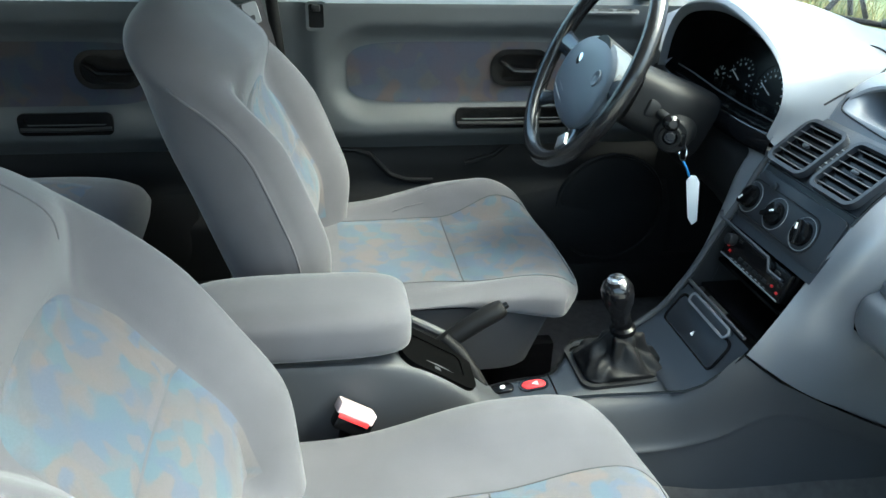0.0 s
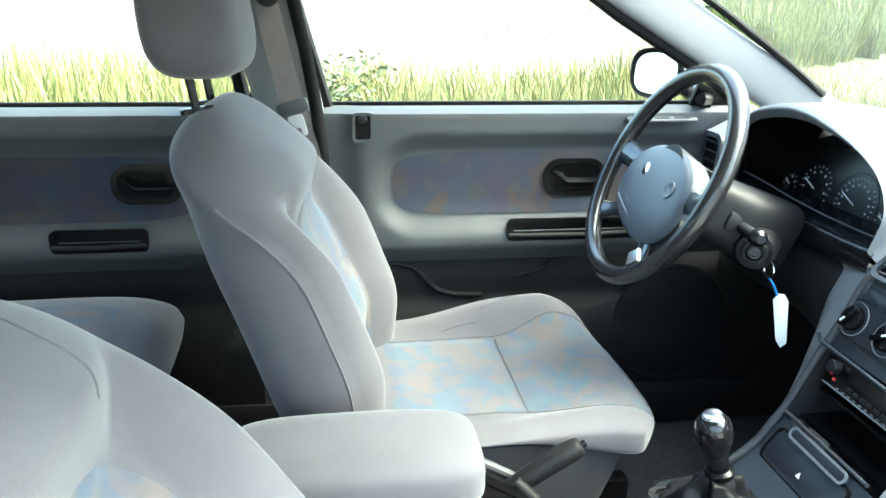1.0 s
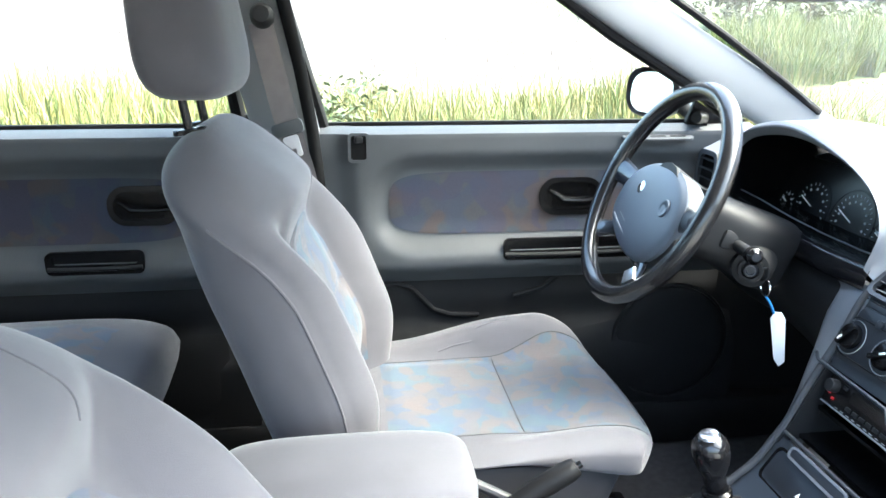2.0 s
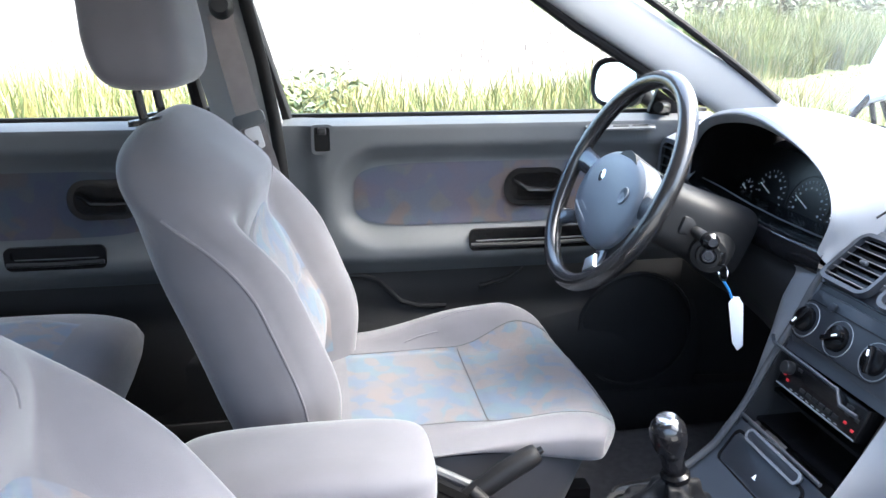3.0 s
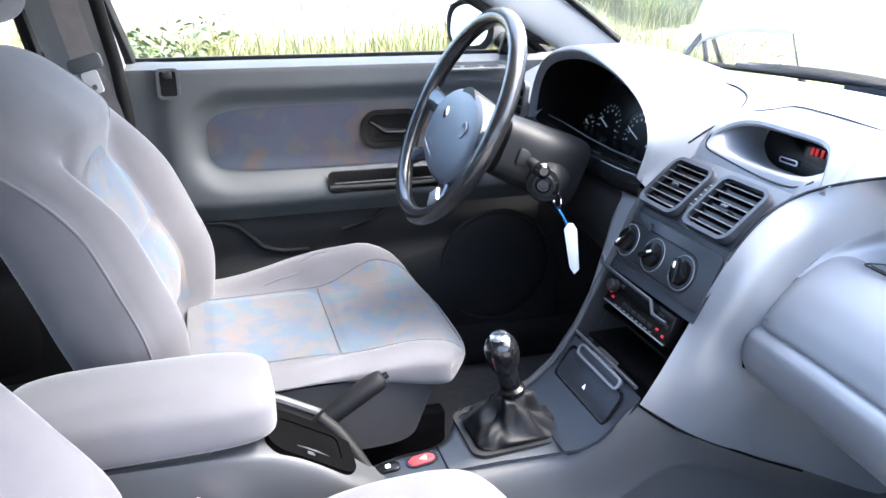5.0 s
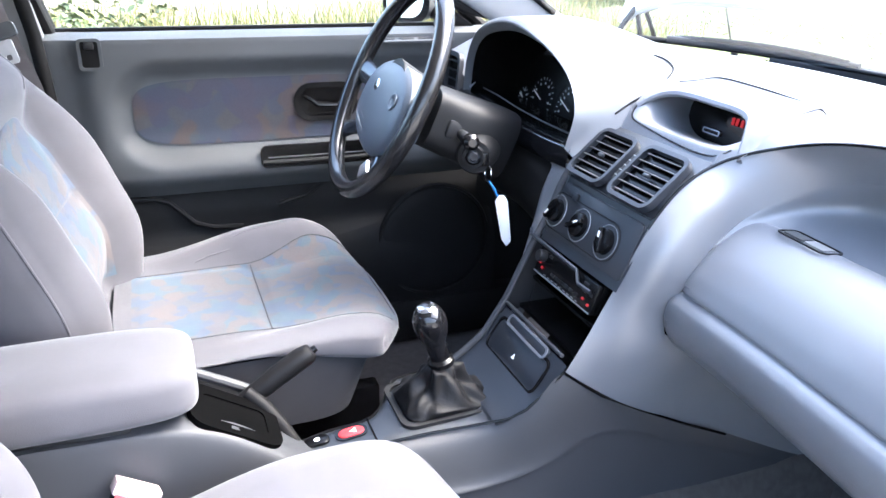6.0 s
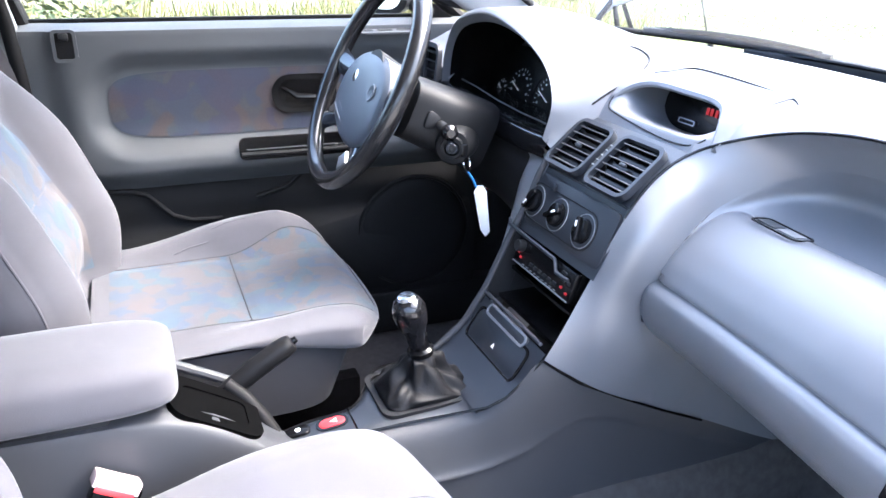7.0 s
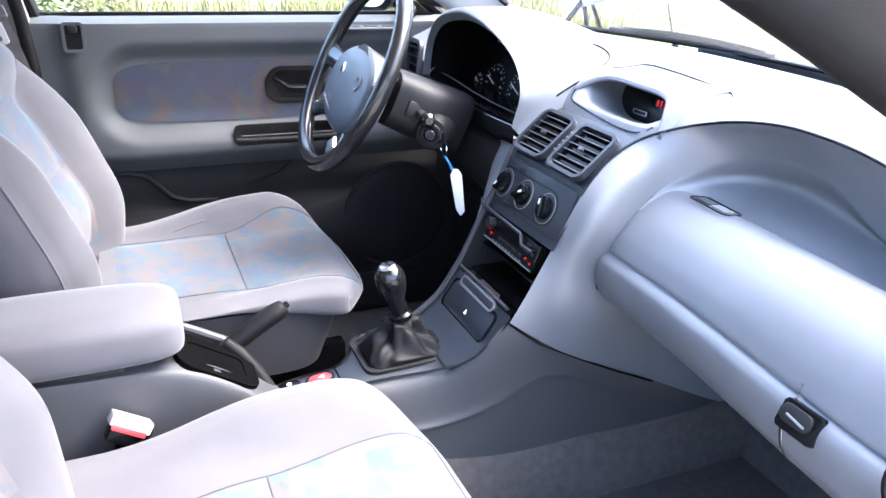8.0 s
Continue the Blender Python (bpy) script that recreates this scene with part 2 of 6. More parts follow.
def evenly(points):
    """Knots at even steps from 0 to 1."""
    return [(i / (len(points) - 1), *p) for i, p in enumerate(points)]


def power(c, e):
    return math.copysign(abs(c) ** e, c)


def frame_of(o, ex, ey):
    """A pose at o whose x runs along ex and whose y lies towards ey."""
    ex = Vector(ex).normalized()
    ez = ex.cross(Vector(ey)).normalized()
    ey = ez.cross(ex)
    return Matrix.Translation(o) @ Matrix((ex, ey, ez)).transposed().to_4x4()


# ---- outside: ground, grass, field ----
def smooth(a, b, t):
    t = min(1.0, max(0.0, (t - a) / (b - a)))
    return t * t * (3 - 2 * t)


def land(x, y):
    """Height of the ground: a flat track, a low bank, a field that climbs away."""
    h = 0.42 * smooth(1.9, 3.3, y) * (1 - 0.8 * smooth(2.2, 4.5, x) * smooth(9, 5, y)) + 0.085 * max(0.0, y - 4.0) * smooth(4.0, 9.0, y)
    h = min(h, 9.0) if y > 0 else 0.0
    return h + 0.03 * noise.noise((x * 0.7, y * 0.7, 0)) * smooth(1.5, 3.0, y)


def ground_material():
    m = bpy.data.materials.new("ground")
    m.use_nodes = True
    t = m.node_tree
    b = t.nodes["Principled BSDF"]
    b.inputs["Roughness"].default_value = 0.95
    L = t.links.new
    co = t.nodes.new("ShaderNodeTexCoord")
    sep = t.nodes.new("ShaderNodeSeparateXYZ")
    L(co.outputs["Object"], sep.inputs[0])
    n1 = t.nodes.new("ShaderNodeTexNoise")
    n1.inputs["Scale"].default_value = 1.3
    n1.inputs["Detail"].default_value = 8
    n2 = t.nodes.new("ShaderNodeTexNoise")
    n2.inputs["Scale"].default_value = 9.0
    n2.inputs["Detail"].default_value = 8
    for n in (n1, n2):
        L(co.outputs["Object"], n.inputs["Vector"])

    def mixed(f, a, c):
        k = t.nodes.new("ShaderNodeMix")
        k.data_type = 'RGBA'
        L(f, k.inputs["Factor"])
        for s, v in ((k.inputs[6], a), (k.inputs[7], c)):
            if isinstance(v, tuple):
                s.default_value = (*v, 1)
            else:
                L(v, s)
        return k.outputs[2]

    def step(lo, hi, src):
        k = t.nodes.new("ShaderNodeMapRange")
        k.inputs["From Min"].default_value, k.inputs["From Max"].default_value = lo, hi
        L(src, k.inputs["Value"])
        return k.outputs[0]

    def plus(a, c, s):
        k = t.nodes.new("ShaderNodeMath")
        k.operation = 'MULTIPLY_ADD'
        L(c, k.inputs[0])
        k.inputs[1].default_value = s
        L(a, k.inputs[2])
        return k.outputs[0]

    track = mixed(step(0.35, 0.65, n2.outputs["Fac"]), (0.15, 0.145, 0.133), (0.25, 0.24, 0.222))
    grass = mixed(step(0.3, 0.7, n1.outputs["Fac"]), (0.030, 0.048, 0.010), (0.058, 0.072, 0.022))
    field = mixed(step(0.42, 0.6, n2.outputs["Fac"]), (0.070, 0.058, 0.053), (0.140, 0.122, 0.114))
    wob = plus(plus(sep.outputs["Y"], n1.outputs["Fac"], 0.8), step(2.6, 3.4, sep.outputs["X"]), -2.2)
    low = mixed(step(2.0, 2.5, wob), track, grass)
    wox = plus(sep.outputs["X"], n1.outputs["Fac"], 1.5)
    green = mixed(step(4.0, 5.0, wox), field, grass)
    side = mixed(step(4.6, 5.2, wob), low, green)
    L(side, b.inputs["Base Color"])
    bp = t.nodes.new("ShaderNodeBump")
    bp.inputs["Distance"].default_value = 0.03
    L(n2.outputs["Fac"], bp.inputs["Height"])
    L(bp.outputs["Normal"], b.inputs["Normal"])
    return m


def axis(near, far):
    a = list(np.linspace(-near, near, 49))
    b = [near * (far / near) ** (i / 14) for i in range(1, 15)]
    return [-v for v in b[::-1]] + a + b


AX = axis(16, 900)
bm = bmesh.new()
vs = [[bm.verts.new((x, y, land(x, y))) for y in AX] for x in AX]
for i in range(len(AX) - 1):
    for j in range(len(AX) - 1):
        bm.faces.new((vs[i][j], vs[i + 1][j], vs[i + 1][j + 1], vs[i][j + 1]))
tagged(part("ground", bm, ground_material()), "pale gravel track with grassy verge and stubble field", "ground", kind="structure")


def blades_material(name, a, b2):
    m = bpy.data.materials.new(name)
    m.use_nodes = True
    t = m.node_tree
    b = t.nodes["Principled BSDF"]
    g = t.nodes.new("ShaderNodeNewGeometry")
    r = t.nodes.new("ShaderNodeValToRGB")
    r.color_ramp.elements[0].color, r.color_ramp.elements[1].color = (*a, 1), (*b2, 1)
    t.links.new(g.outputs["Random Per Island"], r.inputs["Fac"])
    t.links.new(r.outputs["Color"], b.inputs["Base Color"])
    b.inputs["Roughness"].default_value = 0.6
    b.inputs["Transmission Weight"].default_value = 0.0
    return m


def blades(name, spots, mat, label, rng):
    """Grass: each spot is x, y, height, width, lean."""
    verts, faces = [], []
    for x, y, h, w, lean in spots:
        a, ld = rng.random() * 6.28, rng.random() * 6.28
        dx, dy = math.cos(a) * w, math.sin(a) * w
        lx, ly = math.cos(ld) * lean, math.sin(ld) * lean
        z = land(x, y) - 0.02
        k = len(verts)
        verts += [(x - dx, y - dy, z), (x + dx, y + dy, z),
                  (x - dx * .8 + lx * .35, y - dy * .8 + ly * .35, z + h * .6), (x + dx * .8 + lx * .35, y + dy * .8 + ly * .35, z + h * .6),
                  (x + lx, y + ly, z + h)]
        faces += [(k, k + 1, k + 3, k + 2), (k + 2, k + 3, k + 4)]
    me = bpy.data.meshes.new(name)
    me.from_pydata(verts, [], faces)
    me.materials.append(mat)
    return tagged(new(name, me), label, "grass", kind="stuff")


rng = random.Random(4)
GRASS = blades_material("tall_grass", (0.060, 0.100, 0.020), (0.24, 0.195, 0.070))
spots = []
for i in range(24000):
    x, y = rng.uniform(-8, 2.9), rng.uniform(2.3, 4.4)
    tall = 0.45 + 0.2 * noise.noise((x * 0.9, y * 0.9, 3.0))
    spots.append((x, y, max(0.15, tall * rng.uniform(0.6, 1.25)), rng.uniform(0.003, 0.007), rng.uniform(0.03, 0.22)))
blades("verge_grass", spots, GRASS, "tall yellow-green grass along the verge", rng)
LAWN = blades_material("short_grass", (0.038, 0.060, 0.012), (0.066, 0.080, 0.024))
spots = [(rng.uniform(4.5, 10), rng.uniform(5.0, 11), rng.uniform(0.02, 0.05), rng.uniform(0.004, 0.009), 0.04) for i in range(18000)]
# tall grass where the verge turns round the end of the field
bank = []
for i in range(9000):
    along, back = rng.random(), rng.random() ** 1.5
    x, y = 4.75 + 3.2 * along - 0.25 * back, 7.15 + 1.1 * along + 1.6 * back + 0.15 * noise.noise((along * 14, 0, 5.0))
    tall = 0.42 + 0.22 * noise.noise((x * 1.3, y * 1.3, 8.0))
    bank.append((x, y, max(0.12, tall * rng.uniform(0.6, 1.2)), rng.uniform(0.005, 0.010), rng.uniform(0.03, 0.2)))
BANK = blades_material("bank_grass", (0.042, 0.078, 0.008), (0.120, 0.125, 0.022))
blades("bank_grass", bank, BANK, "tall green grass at the end of the field", rng)
blades("lawn_grass", spots, LAWN, "short green grass beside the track", rng)
STUBBLE = blades_material("stubble", (0.11, 0.092, 0.079), (0.195, 0.172, 0.150))
spots = []
for i in range(60):
    y = 5.0 + i * 0.4
    spots += [(x + rng.uniform(-.1, .1), y + rng.uniform(-.06, .06), rng.uniform(.08, .2), .008, .03) for x in np.arange(-9, 5, 0.14)]
blades("field_stubble", spots, STUBBLE, "pale cut straw standing in rows", rng)


def leafy(name, x, y, r, h, count, mat, label, seed, leaf=0.05, category="bush"):
    """A shrub: stems and many small leaves in uneven clumps."""
    g = random.Random(seed)
    z0 = land(x, y)
    b = thing(name, x, y, z0, label, category)
    stems = [tube([(0, 0, -0.02), (g.uniform(-.3, .3) * r, g.uniform(-.3, .3) * r, h * .4), (g.uniform(-.7, .7) * r, g.uniform(-.7, .7) * r, h * .85)],
                  lambda t: 0.012 * h * (1.1 - t), 6) for _ in range(7)]
    part("stem", join(*stems), material(name + "_stem", (0.10, 0.08, 0.05), 0.9), b)
    clumps = [(g.gauss(0, .45) * r, g.gauss(0, .45) * r, h * (0.04 + 0.86 * g.random() ** 1.3), g.uniform(.14, .34) * r) for _ in range(40)]
    verts, faces = [], []
    for _ in range(count):
        cx, cy, cz, cr = g.choice(clumps)
        d = Vector((g.gauss(0, 1), g.gauss(0, 1), g.gauss(0, 1))).normalized() * cr * g.random() ** .4
        p = Vector((cx, cy, cz)) + d
        p.z = max(p.z, 0.01)
        e = Euler((g.uniform(-.9, .9), g.uniform(-.9, .9), g.uniform(0, 6.28))).to_matrix()
        s = leaf * g.uniform(.6, 1.3)
        k = len(verts)
        verts += [tuple(p + e @ Vector(q) * s) for q in ((0, -1, 0), (.45, 0, .12), (0, 1, 0), (-.45, 0, .12))]
        faces.append((k, k + 1, k + 2, k + 3))
    me = bpy.data.meshes.new("leaves")
    me.from_pydata(verts, [], faces)
    me.materials.append(mat)
    o = new("leaves", me)
    o.parent = b
    return b


LEAF = blades_material("leaf", (0.022, 0.042, 0.008), (0.065, 0.080, 0.022))
leafy("nettle_bush", -0.42, 2.85, 0.45, 0.60, 2600, LEAF, "leafy green nettle clump in the verge grass", 1, 0.022)
for i, (x, y, r, h) in enumerate(((6.2, 11.0, 0.8, 1.5), (7.6, 11.5, 1.1, 1.9), (9.6, 12.5, 1.4, 2.2), (12.5, 13.5, 1.6, 2.2), (16, 14.0, 1.8, 2.4))):
    leafy("hedge_bush", x, y, r, h, 3200, LEAF, "large green hedge bush beyond the track", 10 + i, 0.06)


# ---- car shell ----
def structure(name, bm, mat, label, category, smooth=35.0):
    return tagged(part(name, bm, mat, None, "", smooth), label, category, kind="structure")


# floor pan, tunnel and sills
structure("floor", join(box(2.6, 1.46, 0.03, pose(-0.35, 0, 0.185)),
                        box(0.03, 1.40, 0.55, pose(0.98, 0, 0.44, 0, 12, 0)),
                        grid(lambda u, v: (-1.4 + 2.35 * u, 0.16 * math.cos(math.pi * v), 0.19 + 0.17 * math.sin(math.pi * v) ** 0.5), 12, 16)),
          CARPET, "dark grey carpet over the car floor and tunnel", "carpet")
for s in (1, -1):
    structure("door_sill", box(2.5, 0.10, 0.12, pose(-0.35, s * 0.745, 0.26), 0.02), LOWER, "dark plastic door sill of the car", "sill")
# painted body sides that close the shell
for s in (1, -1):
    structure("body_quarter", box(0.32, 0.06, 0.74, pose(-1.33, s * 0.80, 0.62), 0.03, 3), PAINT, "pale silver rear body quarter", "body panel")
    structure("front_wing", join(grid(lambda u, v, s=s: (0.70 + 1.34 * u, s * (0.70 + 0.10 * math.sin(math.pi / 2 * v) ** 0.7 - 0.06 * u ** 3), (0.90 - 0.02 * u - 0.11 * u ** 3) - (0.62 + 0.04 * u) * v), 14, 10)), PAINT, "pale silver front wing beside the bonnet", "body panel")
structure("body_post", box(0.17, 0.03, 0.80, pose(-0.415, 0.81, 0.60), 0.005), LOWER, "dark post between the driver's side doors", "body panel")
structure("nose_panel", grid(lambda u, v: (2.03 + 0.05 * math.sin(math.pi * v) * (1 - 0.5 * u), -0.72 + 1.44 * v, 0.83 - 0.55 * u - 0.04 * (2 * v - 1) ** 2), 6, 16), PAINT, "pale silver nose panel of the car", "body panel")
# headliner and roof skin
structure("ceiling", grid(lambda u, v: (-1.35 + (1.52 + 0.10 * math.sin(math.pi * v)) * u, -0.60 + 1.2 * v, 1.315 + 0.045 * math.sin(math.pi * v) + 0.02 * math.sin(math.pi * u)), 12, 12),
          HEADLINER, "pale grey headliner", "headliner")
structure("car_roof", grid(lambda u, v: (-1.4 + (1.56 + 0.10 * math.sin(math.pi * v)) * u, -0.63 + 1.26 * v, 1.345 + 0.05 * math.sin(math.pi * v) + 0.02 * math.sin(math.pi * u)), 12, 12),
          PAINT, "pale silver car roof panel", "roof")
structure("wall_back", join(box(0.04, 1.40, 0.75, pose(-1.40, 0, 0.62)), box(0.06, 1.3, 0.12, pose(-1.40, 0, 1.31), 0.02)), LOWER, "dark panel behind the rear bench", "panel")


def pillar(name, line, wide, thick, mat, label, lean=(0, 1, 0)):
    """A trimmed roof pillar along a line, rounded across."""
    def at(u, v):
        k = evenly(line)
        p = curve(k, u)
        d = (curve(k, min(1, u + .02)) - curve(k, max(0, u - .02))).normalized()
        out = Vector(lean)
        across = d.cross(out).normalized()
        a = 2 * math.pi * v
        return p + across * (wide(u) if callable(wide) else wide) * power(math.cos(a), 0.6) + out * thick * power(math.sin(a), 0.6)
    return structure(name, grid(at, 14, 20, closed=True, cap0=True, cap1=True), mat, label, "pillar")


# driver's side: windscreen pillar, centre pillar
pillar("a_pillar", [(0.79, 0.69, 0.938), (0.555, 0.675, 1.068), (0.28, 0.645, 1.218), (0.12, 0.61, 1.308)], lambda u: 0.050 - 0.004 * u, 0.020, PILLAR, "pale grey windscreen pillar trim")
structure("pillar_seal", join(tube([(0.7405, 0.668, 1.0105), (0.642, 0.662, 1.0765), (0.498, 0.650, 1.167), (0.37, 0.636, 1.241), (0.26, 0.612, 1.305)], 0.008, 8),
                              tube([(0.60, 0.690, 1.006), (0.526, 0.680, 1.021), (0.40, 0.668, 1.090), (0.26, 0.652, 1.168), (0.09, 0.612, 1.272)], 0.012, 10)),
          RUBBER, "black rubber seals along the windscreen pillar", "seal")
pillar("b_pillar", [(-0.36, 0.765, 0.30), (-0.375, 0.765, 0.80), (-0.395, 0.755, 0.98), (-0.445, 0.715, 1.20), (-0.475, 0.66, 1.33)], 0.068, 0.022, PILLAR, "pale grey centre pillar trim", (0, 1, 0.1))
pillar("c_pillar", [(-1.15, 0.74, 0.95), (-1.28, 0.66, 1.34)], 0.10, 0.02, PILLAR, "pale grey rear pillar trim")
# passenger side
pillar("a_pillar", [(0.70, -0.72, 0.93), (0.371, -0.71, 1.098), (0.20, -0.70, 1.182), (-0.06, -0.65, 1.31)], 0.05, 0.022, SEAL, "dark windscreen pillar with rubber door seal")
for dx, dz, r in ((0.030, -0.036, 0.006), (0.012, -0.014, 0.004), (-0.012, 0.014, 0.004)):
    structure("pillar_rib", tube([(x + dx * 0.5, y + 0.020, z + dz * 0.6) for x, y, z in [(0.70, -0.72, 0.93), (0.371, -0.71, 1.098), (0.20, -0.70, 1.182), (-0.06, -0.65, 1.31)]], r, 8), RUBBER, "black rubber rib along the windscreen pillar", "seal")
pillar("b_pillar", [(-0.62, -0.76, 0.30), (-0.64, -0.75, 1.0), (-0.70, -0.64, 1.33)], 0.06, 0.022, PILLAR, "pale grey centre pillar trim")
pillar("c_pillar", [(-1.15, -0.74, 0.95), (-1.28, -0.66, 1.34)], 0.10, 0.02, PILLAR, "pale grey rear pillar trim")


def pane(name, a, b, c, d, label, mat=None):
    """A window pane through four corners, a few millimetres thick."""
    a, b, c, d = (Vector(p) for p in (a, b, c, d))
    n = (b - a).cross(d - a).normalized() * 0.004
    bm = bmesh.new()
    lo = [bm.verts.new(p) for p in (a, b, c, d)]
    hi = [bm.verts.new(p + n) for p in (a, b, c, d)]
    bm.faces.new(lo[::-1])
    bm.faces.new(hi)
    for i in range(4):
        bm.faces.new((lo[i], lo[(i + 1) % 4], hi[(i + 1) % 4], hi[i]))
    o = tagged(part(name, bm, mat or GLASS), label, "window", kind="structure")
    o.visible_shadow = False
    return o




def screen(u, v, off=0.0):
    c = 2 * v - 1
    low = Vector((1.02 - 0.26 * c * c, 0.70 * c, 0.955 + 0.012 * c))
    high = Vector((0.27 - 0.10 * c * c, 0.61 * c, 1.345 - 0.02 * c * c))
    p = low.lerp(high, u)
    return p + Vector((0.3, 0.25 * c, 0.8)) * (0.045 * math.sin(math.pi * u) + off)


ws = structure("windscreen", grid(lambda u, v: screen(u, v), 12, 24), SCREEN_GLASS, "clear raked windscreen glass", "window")
ws.visible_shadow = False
pane("rear_window", (-1.42, 0.58, 0.98), (-1.42, -0.58, 0.98), (-1.36, -0.55, 1.27), (-1.36, 0.55, 1.27), "clear rear window glass")


# ---- bonnet, scuttle and wipers ----
bonnet = thing("bonnet", 0.96, 0, 0.96, "pale silver car bonnet raised open on black hinges", "bonnet")


def bonnet_point(u, v, off=0.0):
    """The raised panel: u from the hinged edge to the nose edge, v across."""
    c = 2 * v - 1
    along, rise = 0.44 * u + 0.05 * u * u, 0.90 * u - 0.02 * u * u
    return (0.030 + along - 0.03 * c * c - 0.035 * abs(c) ** 8 + 0.90 * off, (0.685 - 0.03 * u) * c, 0.100 + rise - 0.012 * c * c - 0.055 * abs(c) ** 10 * (1 - u) ** 6 - 0.44 * off)


part("outer_panel", grid(bonnet_point, 20, 36), PAINT, bonnet, "glossy pale silver outer skin")
part("inner_frame", grid(lambda u, v: bonnet_point(0.03 + 0.94 * u, 0.02 + 0.96 * v, 0.025), 14, 24), PAINT, bonnet, "pale silver inner frame")
part("rear_flange", tube([bonnet_point(0.0, v, 0.010) for v in np.linspace(0, 1, 30)], 0.011, 8), PAINT, bonnet)
for q in (1, -1):
    hinge = part("hinge", tube([(-0.060, q * 0.640, 0.012), (-0.015, q * 0.650, 0.060), (0.010, q * 0.655, 0.095)], 0.009, 8, flat=0.5), RUBBER, bonnet, "black folding hinge")
    part("hinge_link", tube([(0.035, q * 0.630, -0.006), (0.020, q * 0.640, 0.035), (0.000, q * 0.650, 0.085)], 0.008, 8, flat=0.5), RUBBER, hinge)
    part("hinge_brace", tube([(-0.005, q * 0.632, 0.000), (-0.012, q * 0.645, 0.055)], 0.006, 8), RUBBER, hinge)
# engine bay below the open bonnet
structure("engine_bay", join(box(0.80, 1.30, 0.03, pose(1.55, 0, 0.62)), box(0.34, 0.46, 0.16, pose(1.50, 0.12, 0.70), 0.03), box(0.20, 0.26, 0.14, pose(1.62, -0.38, 0.69), 0.02)), LOWER, "dark engine bay under the open bonnet", "engine bay")
structure("scuttle", grid(lambda u, v: (0.90 + 0.20 * u - 0.10 * (2 * v - 1) ** 2, -0.68 + 1.36 * v, 0.940 - 0.02 * math.sin(math.pi * u) - 0.02 * (2 * v - 1) ** 2), 6, 16), BLACK, "black plastic scuttle under the windscreen", "scuttle")


def on_glass(y, u, off=0.014):
    return screen(u, (y / 0.7 + 1) / 2, off)


WIPE = material("wiper_rubber", (0.03, 0.034, 0.04), 0.35, vary=0.2, scale=40)
for y0, y1 in ((0.46, 0.06), (0.24, -0.42)):
    drop = Vector((0, 0, -0.014)) if y0 < 0.4 else Vector((0, 0, 0))
    base = on_glass(y0, 0.01)
    wiper = thing("wiper", *base, "black windscreen wiper resting at the glass base", "wiper", "wipers")
    mid = (y0 + y1) / 2
    part("blade", tube([on_glass(y0 + (y1 - y0) * t, 0.006 + 0.004 * math.sin(math.pi * t), 0.008) + drop - base for t in np.linspace(0, 1, 12)], 0.0048, 8, flat=1.7), WIPE, wiper)
    part("arm", tube([on_glass(y0 + (y1 - y0) * t, 0.0 + 0.022 * math.sin(math.pi * t * 0.9), 0.014) + drop - base for t in np.linspace(0.05, 0.95, 12)], lambda t: 0.006 - 0.003 * t, 8), BLACK, wiper)

structure("glass_seal", tube([tuple(screen(0.0, v, 0.006)) for v in np.linspace(0.06, 0.94, 40)], 0.006, 8), RUBBER, "black rubber seal along the windscreen base", "seal")

aerial = thing("car_aerial", 1.33, 0.735, 0.88, "thin black car aerial on the front wing", "aerial")
part("mast", tube([(0, 0, 0.0), (-0.01, 0.045, 0.12), (-0.02, 0.10, 0.27)], lambda t: 0.0032 - 0.0012 * t, 8), BLACK, aerial)
part("foot", lathe([(0.0, 0.03), (0.006, 0.03), (0.010, 0.01), (0.014, -0.03)], 16), BLACK, aerial)


# ---- doors on the driver's side ----
def plate_y(outline, depth, y, bevel=0.0):
    """A plate of an outline in x and z, on the plane y, coming towards the cabin."""
    return slab(outline, depth, Matrix.Translation((0, y, 0)) @ pose(0, 0, 0, 90, 0, 0), bevel)


def oblong(x0, x1, z0, z1, r, n=6):
    return rounded(x1 - x0, z1 - z0, r, n, (x0 + x1) / 2, (z0 + z1) / 2)


def inside(x, z, x0, x1, z0, z1, r):
    """Signed distance to a rounded rectangle; negative inside."""
    qx, qz = abs(x - (x0 + x1) / 2) - (x1 - x0) / 2 + r, abs(z - (z0 + z1) / 2) - (z1 - z0) / 2 + r
    return math.hypot(max(qx, 0), max(qz, 0)) + min(max(qx, qz), 0) - r


